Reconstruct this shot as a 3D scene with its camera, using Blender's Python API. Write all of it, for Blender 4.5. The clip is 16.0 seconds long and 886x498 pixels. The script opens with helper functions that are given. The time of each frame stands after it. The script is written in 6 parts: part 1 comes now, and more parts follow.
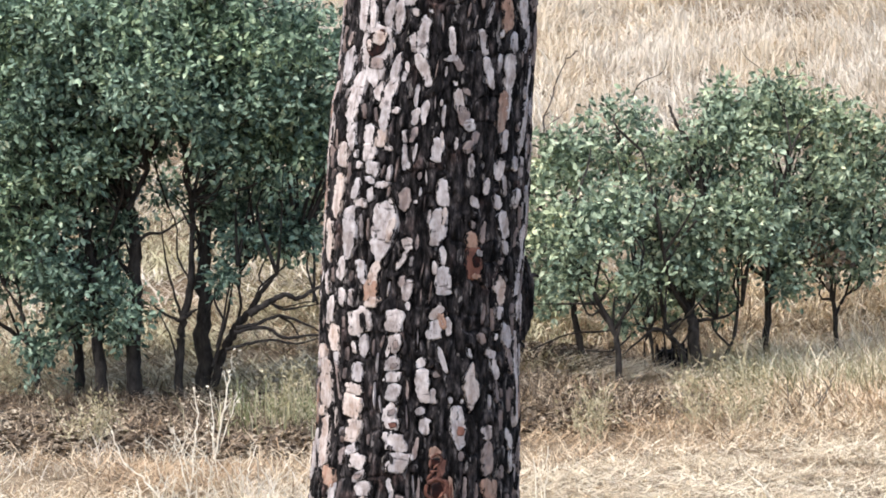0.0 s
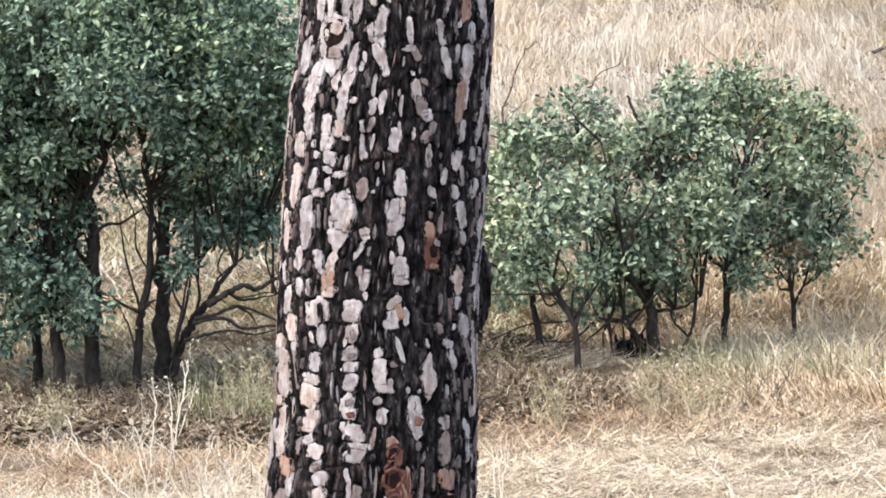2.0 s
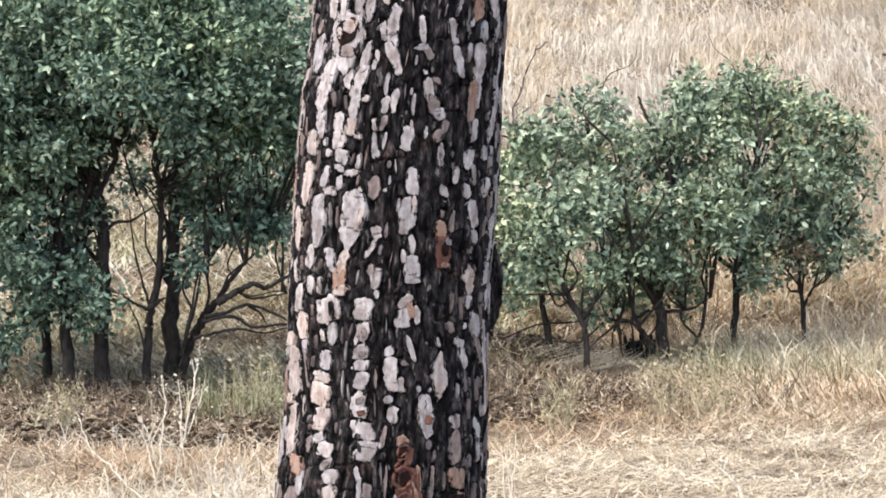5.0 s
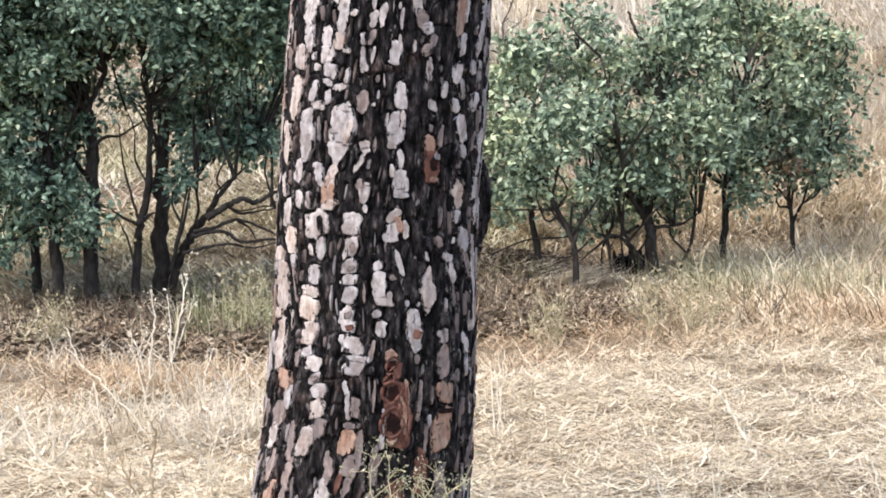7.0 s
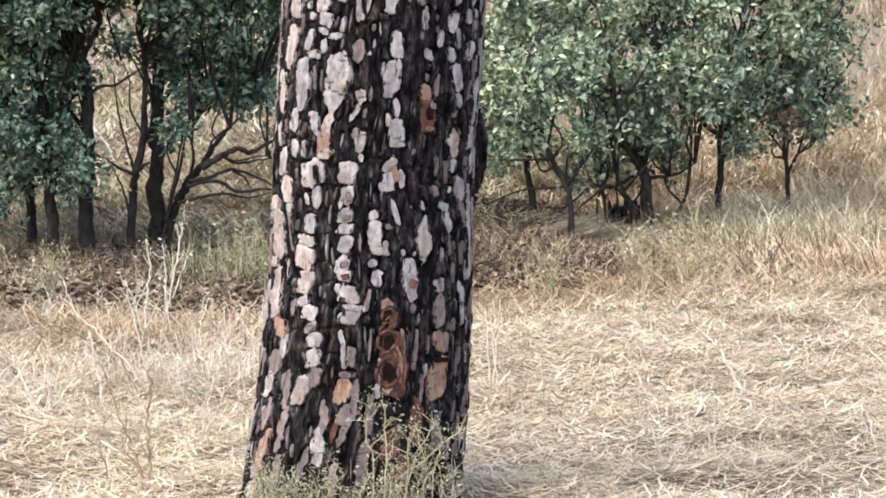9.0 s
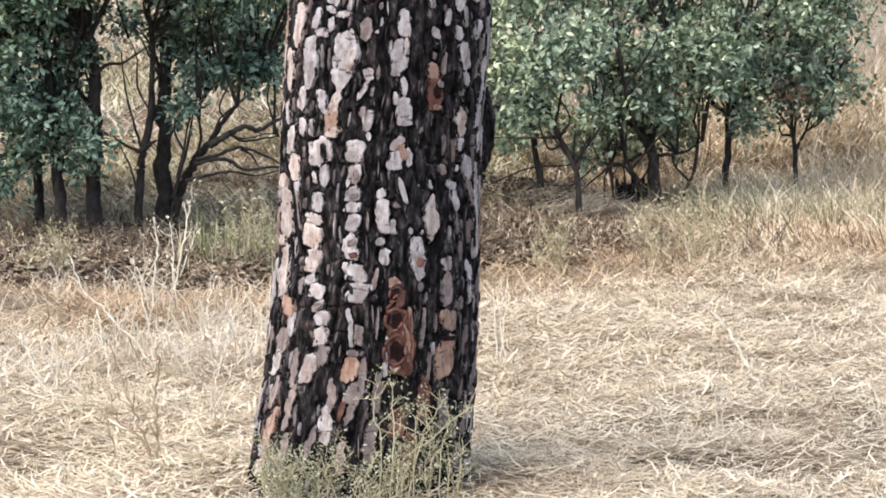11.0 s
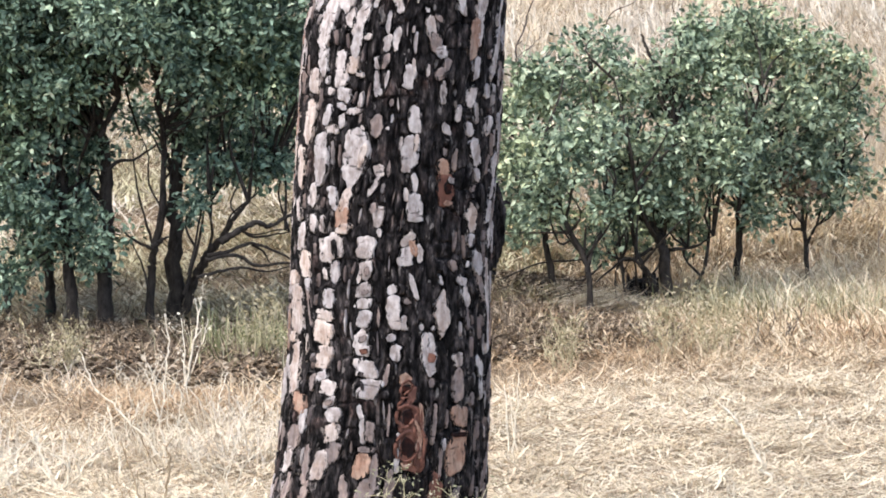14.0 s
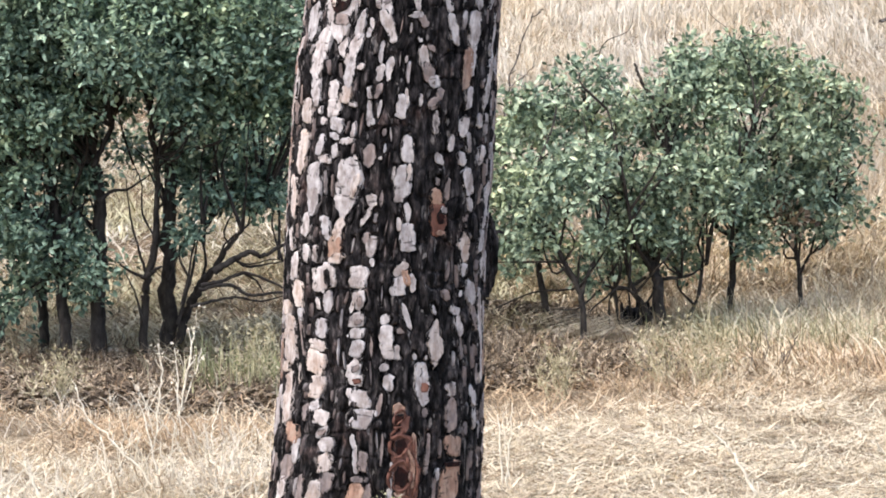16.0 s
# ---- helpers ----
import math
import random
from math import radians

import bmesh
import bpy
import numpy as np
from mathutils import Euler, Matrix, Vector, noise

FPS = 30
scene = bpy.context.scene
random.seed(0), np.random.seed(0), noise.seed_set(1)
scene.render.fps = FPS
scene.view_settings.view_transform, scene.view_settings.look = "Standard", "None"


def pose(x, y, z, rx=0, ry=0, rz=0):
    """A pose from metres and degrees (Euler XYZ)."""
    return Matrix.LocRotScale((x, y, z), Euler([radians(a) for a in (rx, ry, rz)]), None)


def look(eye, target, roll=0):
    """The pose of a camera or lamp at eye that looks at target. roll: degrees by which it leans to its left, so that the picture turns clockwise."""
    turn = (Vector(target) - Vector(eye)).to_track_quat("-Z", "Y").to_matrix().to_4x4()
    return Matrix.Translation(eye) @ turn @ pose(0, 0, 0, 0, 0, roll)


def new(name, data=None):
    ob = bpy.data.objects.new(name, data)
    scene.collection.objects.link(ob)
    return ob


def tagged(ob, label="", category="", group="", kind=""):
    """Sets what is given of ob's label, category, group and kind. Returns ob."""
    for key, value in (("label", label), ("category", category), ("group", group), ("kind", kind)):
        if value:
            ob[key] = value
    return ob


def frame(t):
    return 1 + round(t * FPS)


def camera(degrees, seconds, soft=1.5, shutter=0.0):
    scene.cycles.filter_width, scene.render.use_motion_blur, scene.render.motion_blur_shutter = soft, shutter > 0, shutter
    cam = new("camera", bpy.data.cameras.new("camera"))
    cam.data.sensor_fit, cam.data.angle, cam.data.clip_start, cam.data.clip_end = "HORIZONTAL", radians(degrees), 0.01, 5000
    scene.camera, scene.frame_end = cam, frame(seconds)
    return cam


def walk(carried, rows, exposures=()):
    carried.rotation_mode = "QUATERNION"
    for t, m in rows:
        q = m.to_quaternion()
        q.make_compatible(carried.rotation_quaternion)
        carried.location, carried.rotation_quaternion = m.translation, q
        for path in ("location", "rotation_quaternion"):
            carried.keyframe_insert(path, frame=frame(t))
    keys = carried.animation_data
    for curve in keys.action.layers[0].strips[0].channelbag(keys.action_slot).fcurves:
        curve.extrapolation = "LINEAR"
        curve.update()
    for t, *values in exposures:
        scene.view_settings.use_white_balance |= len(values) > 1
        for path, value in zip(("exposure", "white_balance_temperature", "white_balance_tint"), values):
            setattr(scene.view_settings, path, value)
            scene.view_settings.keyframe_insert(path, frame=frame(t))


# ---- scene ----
FOV = 17.83
cam = camera(FOV, 16.0, soft=1.8)
walk(cam, [
    (0, pose(-0.0011, 0.0006, 1.4074, 86.883, 0.446, 0.813)),
    (0.5, pose(-0.0000, 0.0006, 1.4066, 86.839, 0.407, 0.289)),
    (1, pose(0.0018, 0.0004, 1.4045, 86.647, 0.383, -0.109)),
    (1.5, pose(0.0040, 0.0003, 1.4036, 86.663, 0.389, -0.075)),
    (2, pose(0.0061, 0.0004, 1.4043, 86.698, 0.420, 0.010)),
    (2.5, pose(0.0069, 0.0004, 1.4048, 86.705, 0.461, 0.217)),
    (3, pose(0.0061, 0.0004, 1.4050, 86.746, 0.411, 0.254)),
    (4.2, pose(0.0010, 0.0004, 1.4030, 86.850, 0.230, 0.255)),
    (5.3, pose(-0.0029, -0.0000, 1.3997, 86.530, 0.020, 0.141)),
    (5.5, pose(-0.0029, -0.0000, 1.3997, 86.349, -0.015, 0.095)),
    (6, pose(-0.0011, -0.0001, 1.3989, 85.754, -0.014, 0.020)),
    (6.5, pose(0.0005, -0.0002, 1.3975, 85.392, -0.007, -0.052)),
    (7, pose(0.0016, -0.0002, 1.3973, 85.000, 0.000, 0.000)),
    (7.5, pose(0.0017, -0.0003, 1.3967, 84.732, 0.051, 0.062)),
    (8, pose(0.0007, -0.0004, 1.3956, 84.473, 0.059, -0.016)),
    (8.5, pose(-0.0010, -0.0005, 1.3944, 84.206, 0.024, -0.114)),
    (9, pose(-0.0020, -0.0006, 1.3935, 84.003, -0.070, -0.106)),
    (10.2, pose(-0.0020, -0.0006, 1.3935, 83.520, -0.060, -0.040)),
    (11.3, pose(-0.0029, -0.0003, 1.3969, 83.580, -0.040, 0.165)),
    (11.5, pose(-0.0029, -0.0003, 1.3969, 83.692, -0.022, 0.291)),
    (12, pose(-0.0040, -0.0002, 1.3976, 84.485, 0.185, 0.309)),
    (12.5, pose(-0.0056, -0.0001, 1.3994, 84.953, 0.211, 0.249)),
    (13, pose(-0.0064, -0.0000, 1.3998, 85.259, 0.166, 0.226)),
    (13.5, pose(-0.0044, -0.0000, 1.3996, 85.411, 0.188, 0.219)),
    (14, pose(-0.0006, -0.0000, 1.3995, 85.463, 0.166, 0.257)),
    (14.5, pose(0.0018, -0.0000, 1.3995, 85.535, 0.177, 0.295)),
    (15, pose(0.0026, 0.0000, 1.4000, 85.746, 0.174, 0.221)),
    (15.5, pose(0.0029, 0.0001, 1.4006, 85.926, 0.199, 0.168)),
    (16, pose(0.0028, 0.0000, 1.4005, 86.054, 0.224, 0.135)),
], exposures=[(0.0, 1.23), (1.0, 1.25), (2.5, 1.33), (3.2, 1.31), (5.5, 1.25), (7.0, 1.28), (9.0, 1.21), (11.5, 1.20), (12.5, 1.26), (14.0, 1.30), (16.0, 1.31)])

# ---------------------------------------------------------------- light
SUN_EL, SUN_AZ = radians(62), radians(-115)     # azimuth from +y towards +x
world = bpy.data.worlds.new("sky")
scene.world = world
world.use_nodes = True
sky = world.node_tree.nodes.new("ShaderNodeTexSky")
sky.sky_type, sky.sun_disc = "NISHITA", False
sky.sun_elevation, sky.sun_rotation = SUN_EL, SUN_AZ
sky.dust_density, sky.air_density = 3.0, 1.0
bg = world.node_tree.nodes["Background"]
world.node_tree.links.new(sky.outputs[0], bg.inputs[0])
bg.inputs[1].default_value = 0.15
sun = new("sun", bpy.data.lights.new("sun", "SUN"))
sun.data.energy, sun.data.angle, sun.data.color = 1.42, radians(75), (1.0, 0.97, 0.93)
sun_way = Vector((math.sin(SUN_AZ) * math.cos(SUN_EL), math.cos(SUN_AZ) * math.cos(SUN_EL), math.sin(SUN_EL)))
sun.matrix_world = look(sun_way * 30, (0, 0, 0))


# ---------------------------------------------------------------- materials
def ramp_node(nt, stops, src):
    r = nt.nodes.new("ShaderNodeValToRGB")
    e = r.color_ramp.elements
    while len(e) < len(stops):
        e.new(0.5)
    for el, (pos, col) in zip(e, stops):
        el.position, el.color = pos, (*col, 1)
    nt.links.new(src, r.inputs[0])
    return r.outputs[0]


def noise_node(nt, scale, detail=4.0, rough=0.6, stretch=(1, 1, 1), coords="Object"):
    tc = nt.nodes.new("ShaderNodeTexCoord")
    mp = nt.nodes.new("ShaderNodeMapping")
    mp.inputs["Scale"].default_value = stretch
    nt.links.new(tc.outputs[coords], mp.inputs[0])
    n = nt.nodes.new("ShaderNodeTexNoise")
    n.inputs["Scale"].default_value, n.inputs["Detail"].default_value, n.inputs["Roughness"].default_value = scale, detail, rough
    nt.links.new(mp.outputs[0], n.inputs[0])
    return n.outputs[0]


def mix_node(nt, a, b, fac, mode="MIX"):
    m = nt.nodes.new("ShaderNodeMix")
    m.data_type, m.blend_type = "RGBA", mode
    for sock, v in ((m.inputs[0], fac), (m.inputs[6], a), (m.inputs[7], b)):
        if hasattr(v, "is_linked"):
            nt.links.new(v, sock)
        else:
            sock.default_value = v if isinstance(v, float) else (*v, 1)
    return m.outputs[2]


def material(name, rough=0.8, spec=0.3):
    m = bpy.data.materials.new(name)
    m.use_nodes = True
    b = m.node_tree.nodes["Principled BSDF"]
    b.inputs["Roughness"].default_value, b.inputs["Specular IOR Level"].default_value = rough, spec
    return m, m.node_tree, b


def bumped(nt, b, src, strength, distance):
    bp = nt.nodes.new("ShaderNodeBump")
    bp.inputs["Strength"].default_value, bp.inputs["Distance"].default_value = strength, distance
    nt.links.new(src, bp.inputs["Height"])
    nt.links.new(bp.outputs[0], b.inputs["Normal"])


def island_material(name, stops, patch=None, rough=0.7, spec=0.25, through_light=0.0):
    """Blades and leaves: a colour of its own for every island, and broad patches over the ground."""
    m, nt, b = material(name, rough, spec)
    geo = nt.nodes.new("ShaderNodeNewGeometry")
    col = ramp_node(nt, stops, geo.outputs["Random Per Island"])
    if patch:
        f = ramp_node(nt, [(0.42, (0, 0, 0)), (0.62, (1, 1, 1))], noise_node(nt, patch[0], 3.0))
        col = mix_node(nt, col, mix_node(nt, col, patch[1], 1.0, "MULTIPLY"), f)
    nt.links.new(col, b.inputs["Base Color"])
    if through_light:
        t = nt.nodes.new("ShaderNodeBsdfTranslucent")
        nt.links.new(col, t.inputs[0])
        s = nt.nodes.new("ShaderNodeMixShader")
        s.inputs[0].default_value = through_light
        nt.links.new(b.outputs[0], s.inputs[1])
        nt.links.new(t.outputs[0], s.inputs[2])
        nt.links.new(s.outputs[0], nt.nodes["Material Output"].inputs[0])
    return m


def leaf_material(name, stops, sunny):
    """Foliage: noise paints lit sprays and shaded gaps; each leaf a little different."""
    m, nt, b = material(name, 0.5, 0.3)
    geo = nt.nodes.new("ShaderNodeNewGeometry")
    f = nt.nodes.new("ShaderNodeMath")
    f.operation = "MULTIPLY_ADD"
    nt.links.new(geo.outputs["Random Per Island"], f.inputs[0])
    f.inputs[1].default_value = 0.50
    # shade between the rosettes, put into the leaf colour
    gap_shade = ramp_node(nt, [(0.34, (0, 0, 0)), (0.66, (0.58, 0.58, 0.58))], noise_node(nt, 15.0, 3.0, 0.6))
    nt.links.new(gap_shade, f.inputs[2])
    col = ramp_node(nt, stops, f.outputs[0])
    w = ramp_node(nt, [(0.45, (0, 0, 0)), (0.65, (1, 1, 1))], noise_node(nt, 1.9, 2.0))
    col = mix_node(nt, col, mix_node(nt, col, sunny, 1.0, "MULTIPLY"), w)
    nt.links.new(col, b.inputs["Base Color"])
    t = nt.nodes.new("ShaderNodeBsdfTranslucent")
    nt.links.new(col, t.inputs[0])
    s = nt.nodes.new("ShaderNodeMixShader")
    s.inputs[0].default_value = 0.06
    nt.links.new(b.outputs[0], s.inputs[1])
    nt.links.new(t.outputs[0], s.inputs[2])
    nt.links.new(s.outputs[0], nt.nodes["Material Output"].inputs[0])
    return m


def char_material():
    m, nt, b = material("charred_bark", 0.9, 0.12)
    n = noise_node(nt, 60, 7, 0.62, (1, 1, 0.34))
    col = ramp_node(nt, [(0.40, (0.003, 0.0027, 0.0027)), (0.48, (0.017, 0.015, 0.0155)), (0.58, (0.054, 0.046, 0.046)), (0.70, (0.20, 0.17, 0.165))], n)
    warm = ramp_node(nt, [(0.56, (0, 0, 0)), (0.72, (1, 1, 1))], noise_node(nt, 9, 4))
    col = mix_node(nt, col, mix_node(nt, col, (1.7, 1.25, 1.1), 1.0, "MULTIPLY"), warm)
    flaked = ramp_node(nt, [(0.61, (0, 0, 0)), (0.64, (1, 1, 1))], noise_node(nt, 52, 6, 0.6, (1, 1, 0.33)))
    pale = ramp_node(nt, [(0.35, (0.10, 0.088, 0.085)), (0.65, (0.36, 0.32, 0.30))], noise_node(nt, 90, 4))
    col = mix_node(nt, col, pale, flaked)
    nt.links.new(col, b.inputs["Base Color"])
    bumped(nt, b, noise_node(nt, 90, 7, 0.72, (1, 1, 0.4)), 1.0, 0.018)
    return m


def plate_material(name, base, stain, dark):
    """Bare bark scale: pale, stained warm in patches, flecked with soot."""
    m, nt, b = material(name, 0.85, 0.2)
    oi = nt.nodes.new("ShaderNodeObjectInfo")
    val = ramp_node(nt, [(0, (0.80, 0.80, 0.82)), (1, (1.12, 1.08, 1.05))], oi.outputs["Random"])
    f1 = ramp_node(nt, [(0.46, (0, 0, 0)), (0.62, (1, 1, 1))], noise_node(nt, 30, 6, 0.65, (1, 1, 0.7)))
    col = mix_node(nt, base, stain, f1)
    col = mix_node(nt, col, val, 1.0, "MULTIPLY")
    f2 = ramp_node(nt, [(0.575, (0, 0, 0)), (0.70, (0.75, 0.75, 0.75))], noise_node(nt, 44, 6, 0.62, (1, 1, 0.5)))
    col = mix_node(nt, col, dark, f2)
    f4 = ramp_node(nt, [(0.64, (0, 0, 0)), (0.70, (0.8, 0.8, 0.8))], noise_node(nt, 30, 5, 0.55, (0.6, 0.6, 2.0)))
    col = mix_node(nt, col, dark, f4)
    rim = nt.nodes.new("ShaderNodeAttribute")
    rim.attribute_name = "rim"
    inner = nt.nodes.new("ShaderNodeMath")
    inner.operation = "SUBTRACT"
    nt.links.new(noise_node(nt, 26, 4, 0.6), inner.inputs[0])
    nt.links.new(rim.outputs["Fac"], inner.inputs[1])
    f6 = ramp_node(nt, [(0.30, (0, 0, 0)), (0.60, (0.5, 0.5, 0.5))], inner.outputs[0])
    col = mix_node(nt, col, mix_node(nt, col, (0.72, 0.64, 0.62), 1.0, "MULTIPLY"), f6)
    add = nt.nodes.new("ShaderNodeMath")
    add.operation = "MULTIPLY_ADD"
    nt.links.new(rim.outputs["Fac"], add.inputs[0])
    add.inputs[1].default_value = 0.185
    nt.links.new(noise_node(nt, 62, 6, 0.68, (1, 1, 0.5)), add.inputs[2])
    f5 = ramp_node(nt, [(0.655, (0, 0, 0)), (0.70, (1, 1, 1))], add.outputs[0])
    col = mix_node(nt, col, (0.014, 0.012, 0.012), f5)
    f3 = ramp_node(nt, [(0.33, (0.62, 0.59, 0.58)), (0.66, (1.08, 1.08, 1.08))], noise_node(nt, 75, 6, 0.6, (1, 1, 0.4)))
    col = mix_node(nt, col, f3, 1.0, "MULTIPLY")
    nt.links.new(col, b.inputs["Base Color"])
    bumped(nt, b, noise_node(nt, 120, 6, 0.6), 0.5, 0.003)
    return m


def ground_material():
    m, nt, b = material("dry_soil", 0.95, 0.1)
    col = ramp_node(nt, [(0.30, (0.12, 0.085, 0.055)), (0.5, (0.27, 0.205, 0.135)), (0.72, (0.44, 0.355, 0.245))], noise_node(nt, 2.2, 8, 0.7))
    fine = ramp_node(nt, [(0.35, (0.55, 0.52, 0.5)), (0.62, (1.1, 1.1, 1.1))], noise_node(nt, 45, 5, 0.7))
    nt.links.new(mix_node(nt, col, fine, 1.0, "MULTIPLY"), b.inputs["Base Color"])
    bumped(nt, b, noise_node(nt, 60, 6, 0.7), 0.8, 0.02)
    return m


def twig_bark(name, c0, c1):
    m, nt, b = material(name, 0.85, 0.15)
    nt.links.new(ramp_node(nt, [(0.35, c0), (0.68, c1)], noise_node(nt, 40, 6, 0.65, (1, 1, 0.4))), b.inputs["Base Color"])
    bumped(nt, b, noise_node(nt, 120, 5), 0.6, 0.004)
    return m


CHAR = char_material()
PLATES = [
    plate_material("pale_grey_scale", (0.60, 0.565, 0.555), (0.38, 0.335, 0.315), (0.06, 0.05, 0.05)),
    plate_material("cream_scale", (0.62, 0.55, 0.505), (0.48, 0.38, 0.32), (0.07, 0.05, 0.045)),
    plate_material("orange_scale", (0.42, 0.265, 0.195), (0.50, 0.37, 0.29), (0.05, 0.03, 0.025)),
    plate_material("dull_grey_scale", (0.26, 0.22, 0.21), (0.36, 0.29, 0.26), (0.03, 0.026, 0.026)),
    # pits: red wood with the inner shade painted on raised plates, not carved
    plate_material("red_pit_shade", (0.012, 0.004, 0.0035), (0.055, 0.016, 0.011), (0.02, 0.012, 0.01)),
    plate_material("rust_scale", (0.17, 0.080, 0.060), (0.27, 0.135, 0.10), (0.03, 0.018, 0.015)),
]
SOIL = ground_material()
STRAW = island_material("straw", [(0, (0.26, 0.195, 0.13)), (0.25, (0.54, 0.43, 0.30)), (0.5, (0.80, 0.68, 0.49)), (1, (0.92, 0.84, 0.65))], (1.1, (0.82, 0.79, 0.75)), 0.6, 0.3, 0.15)
HILL_GRASS = island_material("standing_dry_grass", [(0, (0.46, 0.385, 0.295)), (0.2, (0.57, 0.495, 0.40)), (0.55, (0.69, 0.62, 0.515)), (1, (0.77, 0.715, 0.605))], (1.3, (0.94, 0.88, 0.78)), 0.7, 0.2, 0.2)
VERGE = island_material("brown_dry_weeds", [(0, (0.15, 0.10, 0.06)), (0.3, (0.46, 0.34, 0.215)), (0.7, (0.72, 0.59, 0.41)), (1, (0.82, 0.72, 0.54))], (1.2, (0.86, 0.78, 0.72)), 0.7, 0.2, 0.15)
GREEN_GRASS = island_material("half_green_grass", [(0, (0.10, 0.12, 0.05)), (0.4, (0.24, 0.26, 0.12)), (0.75, (0.40, 0.37, 0.21)), (1, (0.66, 0.58, 0.42))], None, 0.6, 0.25, 0.2)
# tan grass with the oaks' shade darkened into its colour
SHADE_TAN_GRASS = island_material("shaded_tan_grass", [(0, (0.16, 0.125, 0.08)), (0.3, (0.36, 0.305, 0.205)), (0.7, (0.56, 0.495, 0.355)), (1, (0.70, 0.64, 0.48))], (1.2, (0.88, 0.90, 0.78)), 0.7, 0.2, 0.15)
LITTER = island_material("dead_leaves", [(0, (0.04, 0.028, 0.02)), (0.4, (0.13, 0.095, 0.065)), (0.8, (0.27, 0.205, 0.14)), (1, (0.50, 0.42, 0.31))], None, 0.8, 0.15)
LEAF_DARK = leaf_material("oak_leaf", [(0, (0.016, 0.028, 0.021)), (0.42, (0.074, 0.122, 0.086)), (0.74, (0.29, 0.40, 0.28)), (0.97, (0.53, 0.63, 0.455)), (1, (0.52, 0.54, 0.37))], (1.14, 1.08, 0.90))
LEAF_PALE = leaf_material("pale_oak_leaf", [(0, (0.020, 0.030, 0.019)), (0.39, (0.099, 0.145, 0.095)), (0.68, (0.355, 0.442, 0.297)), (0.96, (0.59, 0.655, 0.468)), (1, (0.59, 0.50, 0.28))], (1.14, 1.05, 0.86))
DRY_LEAF = island_material("half_dry_leaf", [(0, (0.15, 0.135, 0.07)), (0.4, (0.31, 0.27, 0.155)), (0.75, (0.52, 0.45, 0.29)), (1, (0.74, 0.65, 0.46))], None, 0.7, 0.2, 0.2)
WEED_LEAF = island_material("weed_leaf", [(0, (0.20, 0.21, 0.12)), (0.4, (0.34, 0.34, 0.20)), (0.75, (0.52, 0.49, 0.34)), (1, (0.72, 0.66, 0.52))], None, 0.6, 0.25, 0.2)
OAK_BARK = twig_bark("oak_bark", (0.018, 0.015, 0.013), (0.075, 0.062, 0.052))
DEAD_BARK = twig_bark("dead_bark", (0.05, 0.04, 0.033), (0.20, 0.165, 0.14))
BROWN_STEM = twig_bark("brown_dry_stem", (0.26, 0.185, 0.115), (0.50, 0.40, 0.27))
PALE_STEM = twig_bark("pale_dry_stem", (0.66, 0.57, 0.43), (0.90, 0.84, 0.70))
WEED_STEM = twig_bark("weed_stem", (0.42, 0.37, 0.22), (0.70, 0.62, 0.43))


# ---------------------------------------------------------------- geometry helpers
TABLE = np.random.RandomState(7).rand(256, 256)


def wave(x, y, seed=0, px=256):
    """Smooth value noise from 0 to 1 over arrays; px: its period along x."""
    x, y = np.asarray(x, float), np.asarray(y, float) + seed * 37.3
    xi, yi = np.floor(x).astype(int), np.floor(y).astype(int)
    fx, fy = x - xi, y - yi
    fx, fy = fx * fx * (3 - 2 * fx), fy * fy * (3 - 2 * fy)
    a, b, c, d = xi % px % 256, (xi + 1) % px % 256, yi % 256, (yi + 1) % 256
    return (TABLE[a, c] * (1 - fx) + TABLE[b, c] * fx) * (1 - fy) + (TABLE[a, d] * (1 - fx) + TABLE[b, d] * fx) * fy


def ease(v):
    v = np.clip(v, 0, 1)
    return v * v * (3 - 2 * v)


def ground_z(x, y):
    """The flat mown strip, then the hillside that rises behind it."""
    x, y = np.asarray(x, float), np.asarray(y, float)
    s = np.logaddexp(0, (y - (14.3 - 0.2 * np.clip(x, -15, 15))) / 0.8) * 0.24
    # a shallow hollow round the foot of the pine
    d = np.hypot(x + 0.22, y - 6.85)
    dip = 0.05 * np.clip((0.58 - d) / 0.30, 0, 1) ** 2 * (3 - 2 * np.clip((0.58 - d) / 0.30, 0, 1))
    # leaf-filled ground along the oak stems lies a little lower
    dip = dip + 0.048 * ease((y - 11.6) / 1.0) * ease((14.3 - y) / 0.7) * ease((-0.6 - x) / 0.5)
    dip = dip + 0.10 * ease((y - 12.2) / 1.3) * ease((15.3 - y) / 1.1) * ease((x - 0.2) / 0.8) * ease((4.6 - x) / 1.4)
    return 12 * (1 - np.exp(-s / 12)) - dip + 0.05 * (wave(x * 0.9, y * 0.9, 3) - 0.5) + 0.03 * (wave(x * 3, y * 3, 5) - 0.5)


def np_mesh(name, verts, faces):
    """A mesh from an array of places and arrays of quads and triangles."""
    me = bpy.data.meshes.new(name)
    verts = np.asarray(verts, np.float32)
    me.vertices.add(len(verts))
    me.vertices.foreach_set("co", verts.ravel())
    faces = [np.asarray(f, np.int32) for f in faces if len(f)]
    sizes = np.concatenate([np.full(len(f), f.shape[1], np.int32) for f in faces])
    me.loops.add(int(sizes.sum()))
    me.loops.foreach_set("vertex_index", np.concatenate([f.ravel() for f in faces]))
    me.polygons.add(len(sizes))
    me.polygons.foreach_set("loop_start", np.concatenate([[0], np.cumsum(sizes)[:-1]]).astype(np.int32))
    me.update(calc_edges=True)
    me.validate()
    return me


